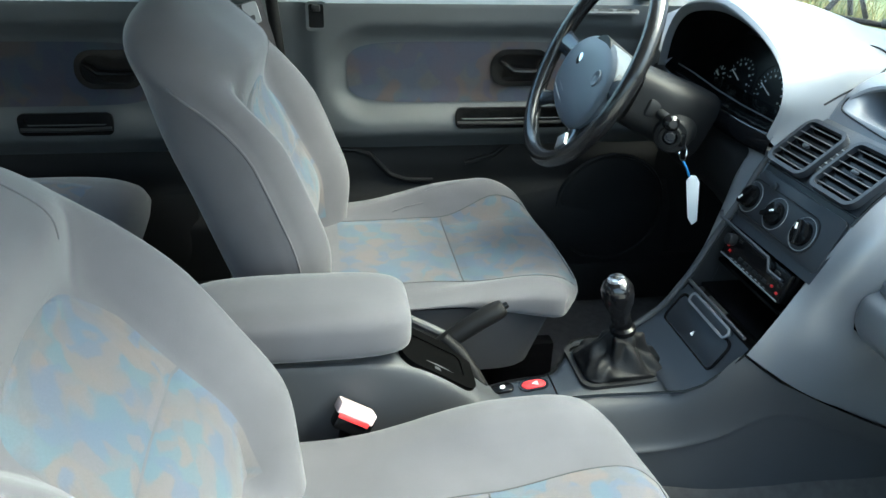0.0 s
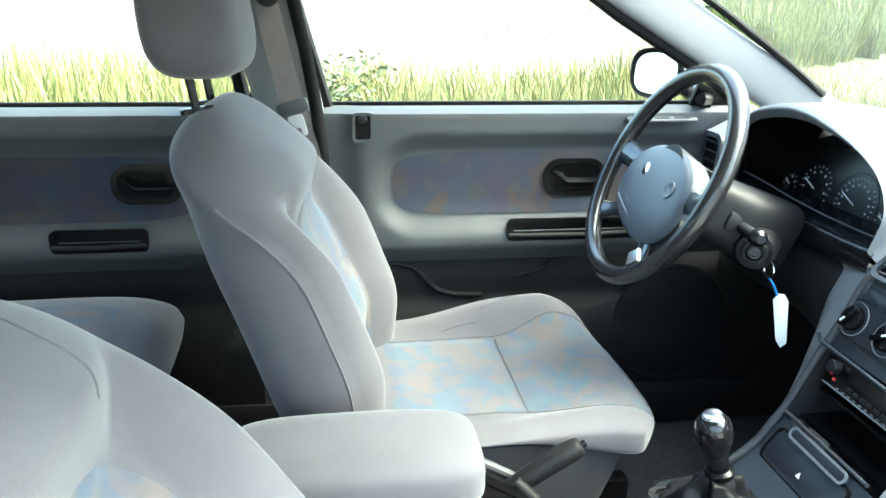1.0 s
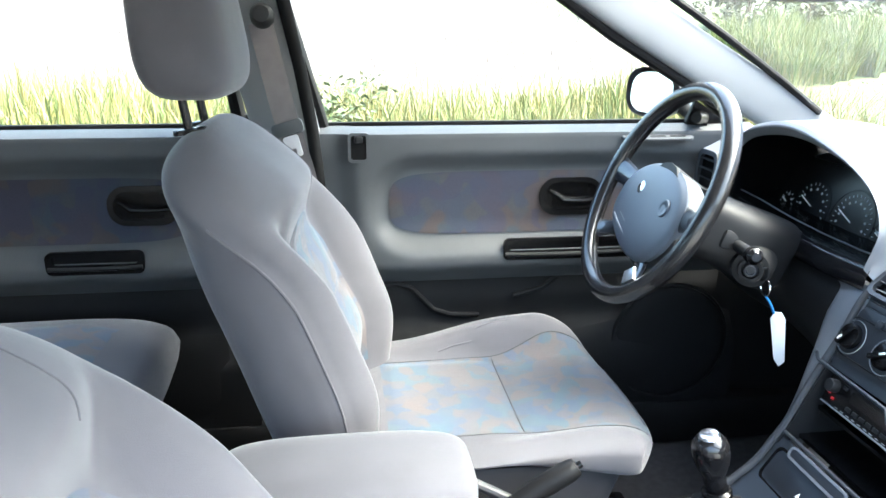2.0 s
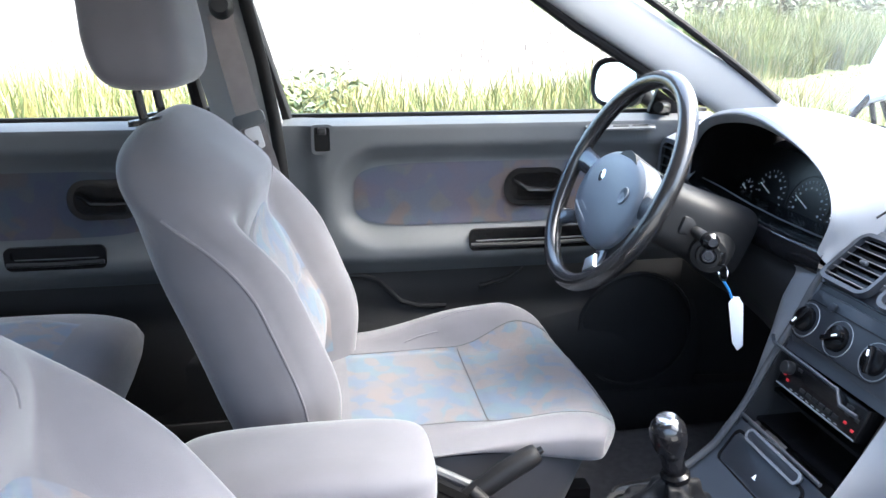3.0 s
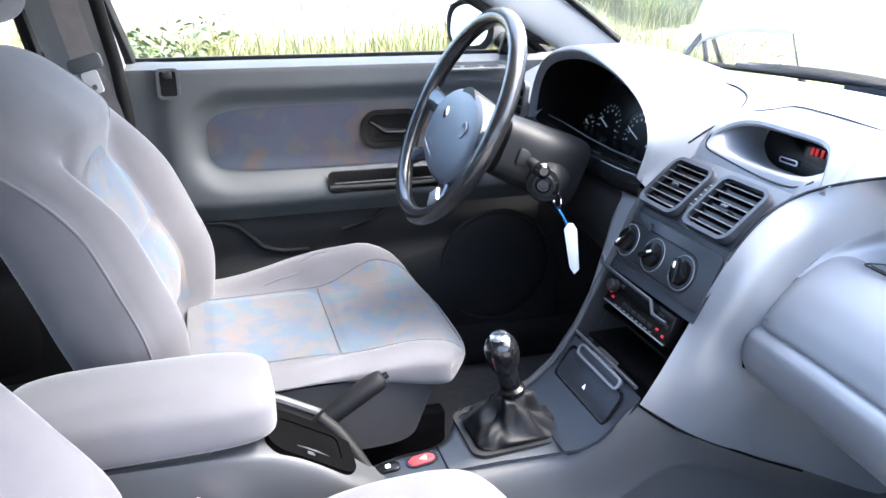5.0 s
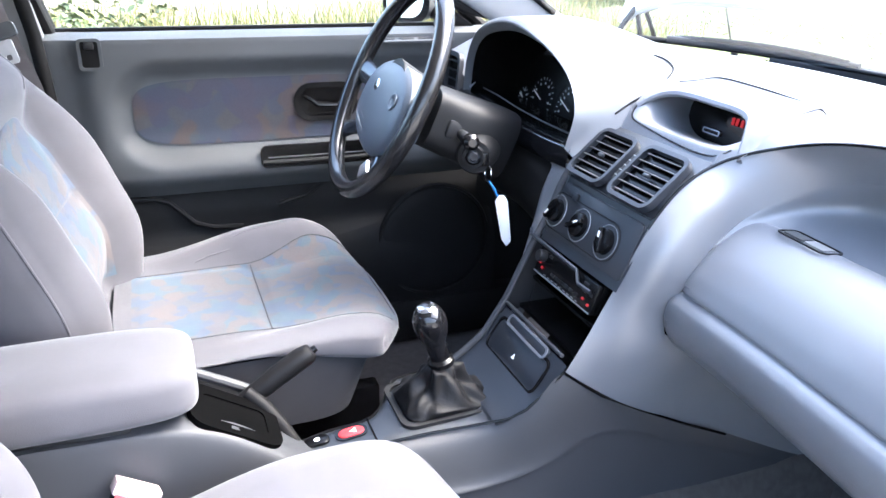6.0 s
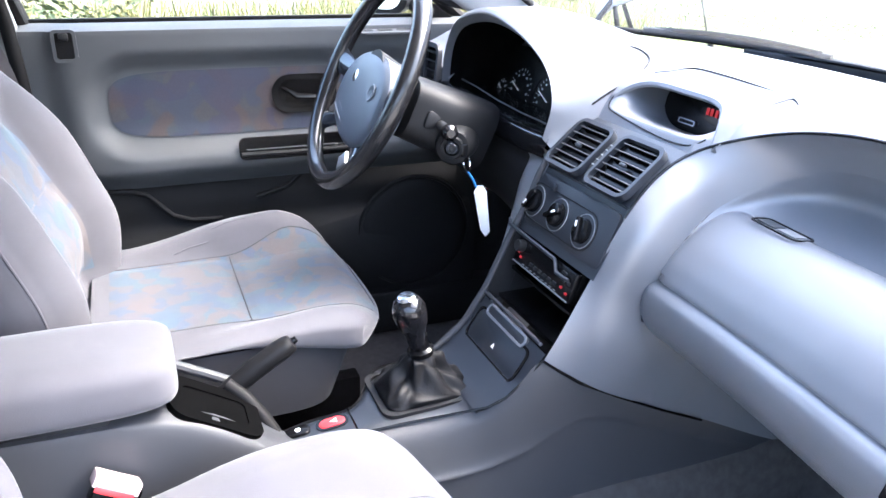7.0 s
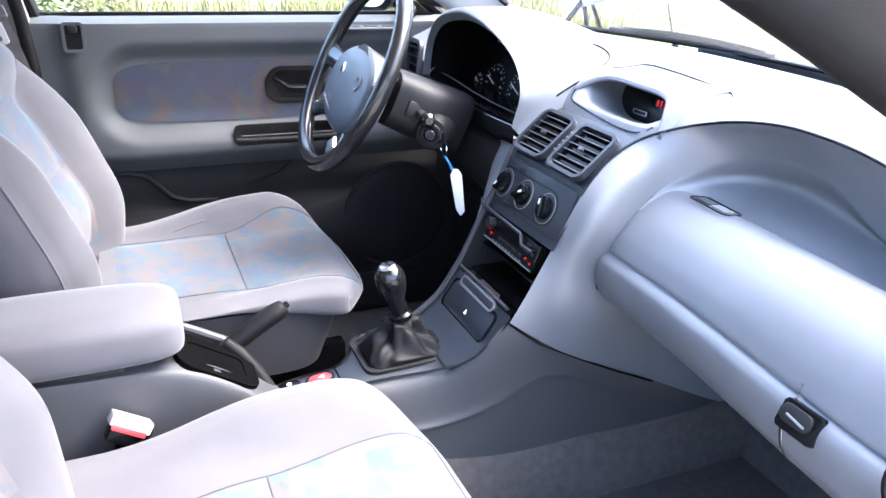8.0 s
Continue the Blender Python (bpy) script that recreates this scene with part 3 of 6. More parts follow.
def car_door(name, x0, x1, cloth, pocket, handle, front, label):
    """A trimmed door: cloth x-range, pull pocket x-range, handle x-range."""
    d = thing(name, 0, 0, 0, label, "car door", "", "structure")
    c0, c1 = cloth

    def depth(x, z):
        # how far the trim stands into the cabin: one raised roll runs round the cloth
        r = inside(x, z, c0, c1 + 0.6, 0.762, 0.905, 0.06)
        a = 0.006 + 0.024 * smooth(-0.003, 0.046, r)
        a += 0.014 * smooth(0.80, 0.725, z) * smooth(c0 - 0.10, c0 + 0.05, x)
        a -= 0.016 * smooth(0.055, 0.11, c0 - x)
        a -= 0.050 * smooth(0.982, 1.0, z) ** 2
        return a - 0.040 * smooth(0.705, 0.645, z)

    def body(u, v):
        z = 0.655 + (0.998 - 0.655) * v
        x = x0 + (x1 - x0) * u
        return (x, 0.75 - depth(x, z), z)
    part("upper_trim", grid(body, 100, 60), TRIM, d, "grey moulded plastic trim")

    def cloth_at(u, v):
        a = 2 * math.pi * v
        mx, mz = (c0 + c1) / 2, 0.8335
        x = mx + u * (c1 - c0 - 0.006) / 2 * power(math.cos(a), 0.35)
        z = mz + u * 0.0685 * power(math.sin(a), 0.5)
        return (x, 0.747 - depth(x, z), z)
    part("cloth_insert", grid(cloth_at, 10, 64, closed=True), DOOR_CLOTH, d, "patterned cloth insert in grey, blue and rust")

    def lower(u, v):
        x = x0 + (x1 - x0) * u
        z = 0.27 + 0.40 * v
        bulge = 0.05 * smooth(0.57, 0.47, z) * smooth(x0 + 0.04, x0 + 0.20, x)
        return (x, 0.768 - bulge - 0.012 * smooth(0.66, 0.60, z) + 0.02 * smooth(0.33, 0.27, z), z)
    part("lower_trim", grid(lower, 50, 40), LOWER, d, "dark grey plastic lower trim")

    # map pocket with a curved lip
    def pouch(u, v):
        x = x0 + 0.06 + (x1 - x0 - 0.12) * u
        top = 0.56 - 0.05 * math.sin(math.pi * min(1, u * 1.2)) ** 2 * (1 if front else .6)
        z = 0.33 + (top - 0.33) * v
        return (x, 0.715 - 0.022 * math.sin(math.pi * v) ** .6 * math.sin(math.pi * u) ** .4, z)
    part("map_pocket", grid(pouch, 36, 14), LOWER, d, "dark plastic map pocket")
    p0, p1 = pocket
    y = 0.75 - depth((p0 + p1) / 2, 0.735) - 0.001
    part("pull_frame", ring_plate(oblong(p0, p1, 0.708, 0.757, 0.014), oblong(p0 + 0.012, p1 - 0.012, 0.729, 0.750, 0.009), 0.009, Matrix.Translation((0, y, 0)) @ pose(0, 0, 0, 90, 0, 0)), BLACK, d, "black plastic door pull")
    part("pull_recess", plate_y(oblong(p0 + 0.008, p1 - 0.008, 0.726, 0.753, 0.011), 0.003, y + 0.001), BLACK, d)
    part("pull_lip", tube([(p0 + 0.004, y - 0.010, 0.722), ((p0 + p1) / 2, y - 0.013, 0.721), (p1 - 0.004, y - 0.010, 0.723)], 0.005, 8), DARK, d)
    h0, h1 = handle
    y = 0.75 - depth((h0 + h1) / 2, 0.84) - 0.001
    hz = 0.843
    part("handle_bezel", ring_plate(oblong(h0, h1, hz - 0.042, hz + 0.042, 0.038), oblong(h0 + 0.012, h1 - 0.012, hz - 0.031, hz + 0.031, 0.028), 0.007, Matrix.Translation((0, y, 0)) @ pose(0, 0, 0, 90, 0, 0)), BLACK, d, "black plastic handle surround")
    part("handle_dish", plate_y(oblong(h0 + 0.008, h1 - 0.008, hz - 0.035, hz + 0.035, 0.03), 0.002, y), BLACK, d)
    part("door_handle", tube([(h0 + 0.022, y - 0.010, hz + 0.014), (h0 + 0.036, y - 0.016, hz + 0.008), (h0 + 0.05, y - 0.017, hz - 0.004), (h1 - 0.045, y - 0.016, hz - 0.006), (h1 - 0.016, y - 0.010, hz - 0.006)],
                             lambda t: 0.011 - 0.003 * abs(2 * t - 1), 10, flat=0.6), BLACK, d, "black plastic release lever")
    # glass, waist seals and outer skin
    zs = 0.992
    part("waist_seal", box(x1 - x0, 0.012, 0.014, pose((x0 + x1) / 2, 0.787, zs + 0.006), 0.003), RUBBER, d)
    part("outer_skin", box(x1 - x0, 0.03, 0.72, pose((x0 + x1) / 2, 0.855, 0.63), 0.01), PAINT, d, "pale silver outer panel")
    part("door_core", box(x1 - x0 - 0.01, 0.03, 0.70, pose((x0 + x1) / 2, 0.80, 0.62)), DARK, d)
    return d


front_door = car_door("door_1", -0.315, 0.66, (-0.163, 0.40), (0.088, 0.40), (0.172, 0.315), True, "closed front car door with grey trim and patterned cloth")
for_shift = (-0.023, 0, -0.021)
rear_door = car_door("door_2", -1.16, -0.455, (-1.20, -0.56), (-0.862, -0.668), (-0.738, -0.595), False, "closed rear car door with grey trim and patterned cloth")

# window frames lean inwards to the roof
for d, lower, upper in ((front_door, (-0.295, 0.62), (-0.375, 0.17)), (rear_door, (-1.14, -0.465), (-1.10, -0.505))):
    a, b = Vector((lower[0], 0.785, 0.99)), Vector((lower[1], 0.785, 0.99))
    e, f = Vector((upper[0], 0.665, 1.325)), Vector((upper[1], 0.665, 1.325))
    if d is front_door:
        bar = [b + Vector((0.02, 0, 0)), b * .6 + f * .4 + Vector((0.005, 0, 0.012)), f, e, a]
    else:
        bar = [b, f, e, a]
    part("window_frame", join(tube(bar, 0.014, 8)), RUBBER, d, "black rubber and steel window frame")
    part("frame_skin", tube([p + Vector((0, 0.034, 0.004)) for p in bar], 0.013, 8), RUBBER, d, "black rubber edge of the window frame")
    n = (b - a).cross(e - a).normalized() * 0.004
    bm = bmesh.new()
    lo = [bm.verts.new(p) for p in (a, b, f, e)]
    hi = [bm.verts.new(p + n) for p in (a, b, f, e)]
    bm.faces.new(lo[::-1])
    bm.faces.new(hi)
    for i in range(4):
        bm.faces.new((lo[i], lo[(i + 1) % 4], hi[(i + 1) % 4], hi[i]))
    g = part("window_glass", bm, GLASS, d, "clear side glass")
    g.visible_shadow = False
# lock slot at the front door's rear edge
slot = part("slot_frame", ring_plate(oblong(-0.245, -0.201, 0.930, 0.992, 0.009), oblong(-0.239, -0.207, 0.936, 0.986, 0.005), 0.006, Matrix.Translation((0, 0.716, 0)) @ pose(0, 0, 0, 90, 0, 0)), TRIM, front_door, "grey slot surround")
part("slot", plate_y(oblong(-0.240, -0.206, 0.935, 0.987, 0.004), 0.002, 0.7145), SEAL, slot)
part("slot_tab", box(0.018, 0.008, 0.014, pose(-0.223, 0.710, 0.978), 0.003), DARK, slot)
# curved lips of the map pocket
for pts in ([(-0.225, 0.628), (-0.172, 0.627), (-0.135, 0.616), (-0.110, 0.590), (-0.084, 0.562), (-0.045, 0.548), (0.02, 0.545)], [(0.10, 0.588), (0.168, 0.606), (0.205, 0.634), (0.235, 0.668)]):
    part("pocket_lip", tube([(x + 0.023, 0.748, z + 0.021) for x, z in pts], 0.0055, 10), LOWER, front_door, "dark curved map pocket lip")
# rubber seal down the rear edge of the door
part("door_seal", tube([(-0.268, 0.706, 0.33), (-0.282, 0.706, 0.55), (-0.296, 0.706, 0.75), (-0.308, 0.710, 0.92), (-0.316, 0.722, 1.0), (-0.334, 0.704, 1.12), (-0.372, 0.655, 1.32)], 0.011, 10, flat=1.2), RUBBER, front_door, "black rubber door seal")
part("edge_strip", tube([(-0.330, 0.75, 0.33), (-0.338, 0.748, 0.60), (-0.345, 0.742, 0.90), (-0.352, 0.748, 1.0), (-0.382, 0.725, 1.15), (-0.41, 0.672, 1.32)], 0.006, 8), RUBBER, front_door, "black rubber strip along the door edge")


for d in (front_door, rear_door):
    d.location = for_shift


# ---- seats ----
XF = [(0.44, -0.225), (0.54, -0.212), (0.638, -0.206), (0.73, -0.236), (0.81, -0.268), (0.88, -0.303), (0.935, -0.346), (1.0, -0.402), (1.06, -0.456)]
XB = [(0.44, -0.35), (0.618, -0.412), (0.741, -0.452), (0.907, -0.511), (0.985, -0.534), (1.03, -0.522), (1.06, -0.486)]
TOP = 1.05


def back_half(z):
    w = 0.212 + 0.028 * smooth(0.44, 0.66, z)
    f = max(0.0, (z - 0.80) / (TOP - 0.80))
    return w * max(0.0, 1 - f ** 4.0) ** 0.5


# half a section of the backrest: place along it, share of the half width, share of the thickness, share of the recess
HALF = [(0.0, 0.0, 0.03, 1.0), (0.14, 0.30, 0.02, 1.0), (0.24, 0.50, 0.015, 0.97), (0.29, 0.565, 0.008, 0.62), (0.34, 0.645, 0.0, 0.22), (0.39, 0.75, 0.0, 0.02), (0.44, 0.83, 0.035, 0.0),
        (0.50, 0.905, 0.105, 0.0), (0.55, 0.958, 0.195, 0.0), (0.575, 0.984, 0.235, 0.0), (0.60, 0.992, 0.28, 0.0), (0.68, 1.0, 0.46, 0.0), (0.76, 0.975, 0.665, 0.0), (0.82, 0.90, 0.83, 0.0), (0.88, 0.74, 0.94, 0.0), (1.0, 0.0, 0.985, 0.0)]


def back_point(z, v):
    """The backrest at height z, v from 0 to 1 round it: 0 is straight ahead."""
    w = back_half(z)
    xf, xb = curve(XF, z), curve(XB, z)
    f = max(0.0, (z - 0.93) / (TOP - 0.93))
    half = (xf - xb) / 2 * max(0.0, 1 - f ** 4) ** 0.5
    q, sign = (2 * v, 1) if v <= 0.5 else (2 - 2 * v, -1)
    lat, dep, rec = curve(HALF, q)
    # the pillow under the headrest rounds the section off
    soft = smooth(0.80, 0.975, z)
    ring = math.pi * q
    lat += (math.sin(ring) ** 0.72 - lat) * soft
    dep += ((1 - power(math.cos(ring), 0.66)) / 2 - dep) * soft
    if sign < 0:
        dep += 0.075 * smooth(0.50, 0.66, lat) * smooth(0.5, 0.2, dep) * (1 - soft)
    x = (xf + xb) / 2 + half * (1 - 2 * dep)
    x -= 0.066 * rec * smooth(0.47, 0.56, z) * smooth(0.95, 0.845, z)
    x += 0.010 * rec * math.exp(-((z - 0.66) / 0.07) ** 2)
    x += 0.012 * math.exp(-((z - 0.955) / 0.035) ** 2) * smooth(0.9, 0.3, lat) * smooth(0.3, 0.05, dep)
    return Vector((x, sign * w * lat, z))


def seat(label, group, recline, inner, outer, skew, far_edge, sag):
    """A front seat. recline: degrees further back; inner, outer: how high the cushion's bolsters stand towards -y and +y; skew: how far the worn back is turned; far_edge: how much of the width the cloth takes towards +y; sag: how far the rear of the cushion is sunk."""
    s = thing("front_seat", 0, 0, 0, label, "car seat", group)
    z0 = 0.44
    B = Matrix.Translation((-0.27, 0, 0.50)) @ Matrix.Rotation(radians(-recline), 4, 'Y') @ Matrix.Translation((0.27, 0, -0.50)) @ Matrix(((1, skew, 0, 0), (0, 1, 0, 0), (0, 0, 1, 0), (0, 0, 0, 1)))

    def top_of(x, y):
        base = curve([(-0.25, 0.500), (-0.10, 0.512), (0.02, 0.526), (0.14, 0.540), (0.20, 0.538), (0.25, 0.512)], x)
        side = (outer if y > 0 else inner) * smooth(0.125, 0.20, abs(y))
        return base + side * (0.45 + 0.55 * smooth(-0.22, 0.05, x)) * smooth(0.27, 0.10, x)

    def cushion_point(u, v):
        x = -0.25 + 0.497 * math.sin(u * math.pi / 2) ** 0.9
        end = max(0.0, (x - 0.15) / 0.097)
        w = 0.242 * max(0.0, 1 - 0.06 * end ** 2)
        a = 2 * math.pi * v
        y = w * power(math.cos(a), 0.45)
        nose = max(0.0, (x - 0.150) / 0.097)
        x -= 0.070 * (abs(y) / w) ** 3.2 * smooth(0.45, 1.0, u)
        low = 0.537 - 0.052 * smooth(-0.06, 0.20, x)
        over_low = top_of(x, y) - low
        high = low + 0.001 + 0.5 * (over_low + math.sqrt(over_low ** 2 + 0.014 ** 2))
        mid = (high + low) / 2
        z = mid + (high - mid) * power(math.sin(a), 0.45) * math.sqrt(max(0.0, 1 - nose ** 3.2)) - sag * smooth(0.06, -0.20, x)
        return Vector((x, y, z))

    part("backrest", moved(grid(lambda u, v: back_point(z0 + (TOP - z0) * math.sin(u * math.pi / 2) ** 0.85, v), 72, 128, closed=True, cap0=True), B), SEAT, s, "grey velour backrest with side bolsters")

    back_tree = tree_of(grid(lambda u, v: back_point(z0 + (TOP - z0) * math.sin(u * math.pi / 2) ** 0.85, v), 72, 128, closed=True))

    def rise(u, v):
        """A padded panel: flush at its border, a few millimetres up inside."""
        e = min(u, 1 - u, v, 1 - v)
        return 0.0002 + 0.0042 * smooth(0.0, 0.10, e)

    def insert(z_low, z_high, arch):
        def at(u, v):
            z = z_low + (z_high - z_low) * v
            f = (z - 0.56) / 0.35
            hw = (0.121 + 0.006 * (1 - f)) * (max(0.02, 1 - max(0.0, (v - 0.45) / 0.55) ** 2.4) ** 0.5 if arch else 1.0)
            y = hw * (2 * u - 1)
            p = over(back_tree, (0.1, y, z), (-1, 0, 0), (-0.3, y, z))
            return (p.x + rise(u, v), y, z)
        return grid(at, 28, 30)
    part("back_insert", moved(insert(0.735, 0.888, True), B), CLOTH, s, "blue and peach patterned cloth panel")
    part("lumbar_insert", moved(insert(0.56, 0.732, False), B), CLOTH, s, "blue and peach patterned cloth panel")
    part("cushion", grid(cushion_point, 56, 80, closed=True, cap0=True, cap1=True), SEAT, s, "grey velour seat cushion")
    tree = tree_of(grid(cushion_point, 56, 80, closed=True))

    def edge_of(x):
        return (0.145 + 0.024 * smooth(0.0, 0.15, x)) * (1 - 0.12 * max(0.0, (x - 0.165) / 0.065) ** 3)

    def on_cushion(x, y):
        return over(tree, (x, y, 0.9), (0, 0, -1), (x, y, 0.5)).z

    def panel(x0, x1):
        def at(u, v):
            x = x0 + (x1 - x0) * u
            y = edge_of(x) * (-1 + (1 + far_edge) * v)
            return (x, y, on_cushion(x, y) + rise(u, v))
        return grid(at, 32, 40)
    part("seat_insert", panel(-0.22, 0.0045), CLOTH, s, "blue and peach patterned cloth panel")
    part("front_insert", panel(0.0075, 0.231), CLOTH, s, "blue and peach patterned cloth panel")
    def lie(pts, r=0.0012, lift=0.0004):
        return tube([(x, y, on_cushion(x, y) + lift) for x, y in pts], r, 6)
    rim = [(x, -edge_of(x)) for x in np.linspace(-0.21, 0.231, 24)] + [(0.2315, y) for y in np.linspace(-edge_of(0.231), far_edge * edge_of(0.231), 9)[1:-1]] + [(x, far_edge * edge_of(x)) for x in np.linspace(0.231, -0.21, 24)]
    part("insert_piping", lie(rim), PIPING, s)
    part("cross_seam", lie([(0.006, y) for y in np.linspace(-0.14, 0.14 * far_edge, 13)]), PIPING, s)
    for x, y in ((-0.10, 0.168), (-0.02, 0.190)) if skew else ():
        part("crease", lie([(x, y), (x + 0.03, y + 0.004), (x + 0.07, y + 0.003)], 0.0022, -0.0008), SEAT, s)
    for q in (1, -1):
        up = []
        for z in np.linspace(0.918, 1.025, 14):
            y = q * (0.098 + 0.030 * smooth(0.90, 1.02, z))
            p = over(back_tree, (0.1, y, z), (-1, 0, 0), (-0.4, y, z))
            up.append((p.x + 0.0004, y, z))
        if q > 0:
            part("shoulder_seam", moved(tube(up, 0.0011, 6), B), SEAM, s)
        line = []
        for z in np.linspace(0.50, 0.925, 26):
            p = back_point(z, 0.5 - q * 0.5 + q * 0.2875)
            line.append((p.x - 0.0004, p.y - q * 0.0002, p.z))
        part("bolster_seam", moved(tube(line, lambda t: 0.0016 + 0.0016 * t, 8), B), SEAT, s)
    def valance(u, v):
        a = 2 * math.pi * v
        x = -0.045 + (0.200 + 0.042 * u) * power(math.cos(a), 0.32) - 0.012 * (1 - u)
        z = 0.392 + 0.140 * u - sag * u * smooth(0.06, -0.20, x)
        return (x, (0.224 + 0.009 * u) * power(math.sin(a), 0.4), z)
    part("valance", grid(valance, 8, 48, closed=True, cap0=True), SEAT_SIDE, s, "dark grey cloth valance, deepened for its weaker light")
    for y in (-0.17, 0.17):
        part("seat_rail", box(0.46, 0.035, 0.20, pose(-0.04, y * 0.85, 0.30), 0.006), BLACK, s)
    hx, hz, hy = -0.495, 1.190, -0.035

    def head(u, v):
        a, b = math.pi * (u - 0.5), 2 * math.pi * v
        k = power(math.cos(a), 0.5)
        z = 0.108 * power(math.sin(a), 0.62)
        x = (0.065 - 0.005 * (z / 0.1)) * k * power(math.cos(b), 0.6) - 0.10 * z
        return (hx + x, hy + (0.128 - 0.012 * z / .1) * k * power(math.sin(b), 0.55), hz + z)
    part("headrest", moved(grid(head, 32, 48, closed=True), B), SEAT, s, "grey velour headrest")
    for y in (hy - 0.046, hy + 0.046):
        post = part("headrest_post", moved(rod((-0.492, y, 1.01), (-0.505, y, 1.10), 0.0065), B), BLACK, s, "black headrest post")
        part("post_collar", moved(slab(rounded(0.048, 0.026, 0.011), 0.008, pose(-0.494, y, 1.0335, 0, -8, 0), 0.003), B), BLACK, post)
    return s


driver = seat("grey velour driver's seat with blue-and-peach patterned cloth", "front seats", 0, 0.030, 0.078, 0.09, 1.0, 0.0)
driver.location = (0, 0.38, 0)
passenger = seat("grey velour passenger seat with blue-and-peach patterned cloth, reclined", "front seats", 12, 0.05, 0.040, 0.0, 0.62, 0.032)
passenger.location = (-0.066, -0.388, 0.0)

# rear bench
bench = thing("rear_bench", 0, 0, 0, "grey velour rear bench with patterned cloth", "bench seat")


def bench_point(u, v):
    a = 2 * math.pi * v
    y = 0.68 * (2 * u - 1)
    e = max(0.0, 1 - abs(2 * u - 1) ** 14) ** 0.5
    return (-0.95 + 0.32 * power(math.cos(a), 0.55), y, 0.53 + (0.085 * e + 0.02) * power(math.sin(a), 0.55) + 0.012 * math.cos(a))


part("bench_cushion", grid(bench_point, 60, 40, closed=True, cap0=True, cap1=True), SEAT, bench)
part("bench_base", box(0.5, 1.34, 0.26, pose(-0.93, 0, 0.33), 0.02), LOWER, bench)
for yc in (0.37, -0.37):
    part("bench_insert", grid(lambda u, v: (-1.19 + 0.50 * u, yc - 0.19 + 0.38 * v, 0.6345 + 0.012 * (0.54 * u - 0.25) / 0.31 + (0.003 if 0.04 < u < 0.96 and 0.03 < v < 0.97 else -0.006) - 0.02 * smooth(.8, 1, u)), 20, 24), CLOTH, bench, "patterned cloth panel")
part("bench_back", moved(box(0.16, 1.34, 0.62, None, 0.06, 5), pose(-1.25, 0, 0.80, 0, -18, 0)), SEAT, bench)


# ---- centre console, armrest, levers ----
def loft(sections, nu, nv, closed=False):
    """A surface through sections, each a list of (x, y, z)."""
    ks = [evenly(s) for s in sections]

    def at(u, v):
        return curve(evenly([tuple(curve(k, v)) for k in ks]), u)
    return grid(at, nu, nv, closed)


armrest = thing("armrest", -0.292, -0.003, 0.582, "grey velour padded centre armrest", "armrest")


def arm_point(u, v):
    a, b = math.pi * (u - 0.5), 2 * math.pi * v
    k = power(math.cos(a), 0.3)
    x = 0.165 * power(math.sin(a), 0.45)
    y = 0.083 * k * power(math.cos(b), 0.5)
    z = 0.040 + 0.038 * k * power(math.sin(b), 0.5) + 0.006 * (1 - (x / .165) ** 2) * max(0, math.sin(b))
    return (x, y, z)


part("pad", grid(arm_point, 40, 48, closed=True), SEAT, armrest)
part("hinge_base", box(0.24, 0.115, 0.02, pose(-0.04, 0, -0.008), 0.006), DARK, armrest)

console = thing("centre_console", 0, 0, 0.36, "grey plastic centre console between the front seats", "console")
console_parts = []


def cpart(name, bm, mat, label="", smooth=35.0):
    o = part(name, moved(bm, Matrix.Translation((0, 0, -0.36))), mat, console, label, smooth)
    console_parts.append(o)
    return o


# rear box: flank outline swept across
cpart("rear_box", loft([[(x, y0, z0) for x, y0, z0 in row] for row in (
    [(-0.47, 0.09, 0.25), (-0.30, 0.09, 0.25), (-0.05, 0.09, 0.25), (-0.01, 0.06, 0.25)],
    [(-0.47, 0.078, 0.53), (-0.30, 0.078, 0.53), (-0.13, 0.078, 0.50), (-0.01, 0.050, 0.43)],
    [(-0.47, 0.060, 0.578), (-0.28, 0.060, 0.578), (-0.12, 0.060, 0.555), (0.0, 0.030, 0.452)],
    [(-0.47, 0.0, 0.580), (-0.28, 0.0, 0.580), (-0.12, 0.0, 0.552), (0.03, 0.0, 0.452)],
    [(-0.47, -0.058, 0.578), (-0.28, -0.058, 0.578), (-0.12, -0.056, 0.562), (0.03, -0.055, 0.456)],
    [(-0.47, -0.076, 0.54), (-0.30, -0.076, 0.54), (-0.13, -0.076, 0.52), (0.03, -0.078, 0.43)],
    [(-0.47, -0.09, 0.25), (-0.30, -0.09, 0.25), (-0.05, -0.09, 0.25), (0.03, -0.10, 0.25)])], 40, 34), CHARCOAL, "charcoal plastic console box")

YL, YR = 0.100, -0.130
STACK = [(0.478, 0.250), (0.49, 0.277), (0.50, 0.298), (0.52, 0.324), (0.54, 0.346), (0.575, 0.369), (0.60, 0.385), (0.65, 0.408), (0.70, 0.432), (0.75, 0.457), (0.80, 0.478), (0.835, 0.503), (0.865, 0.54), (0.885, 0.575)]


def stack_x(z):
    return curve(STACK, z)


def on_stack(z, y, lift=0.0):
    """A pose on the face of the centre stack: x to the passenger, y up the face, z into the cabin."""
    up = Vector((stack_x(z + 0.01) - stack_x(z - 0.01), 0, 0.02)).normalized()
    return frame_of((stack_x(z), y, z), (0, -1, 0), up) @ Matrix.Translation((0, 0, lift))


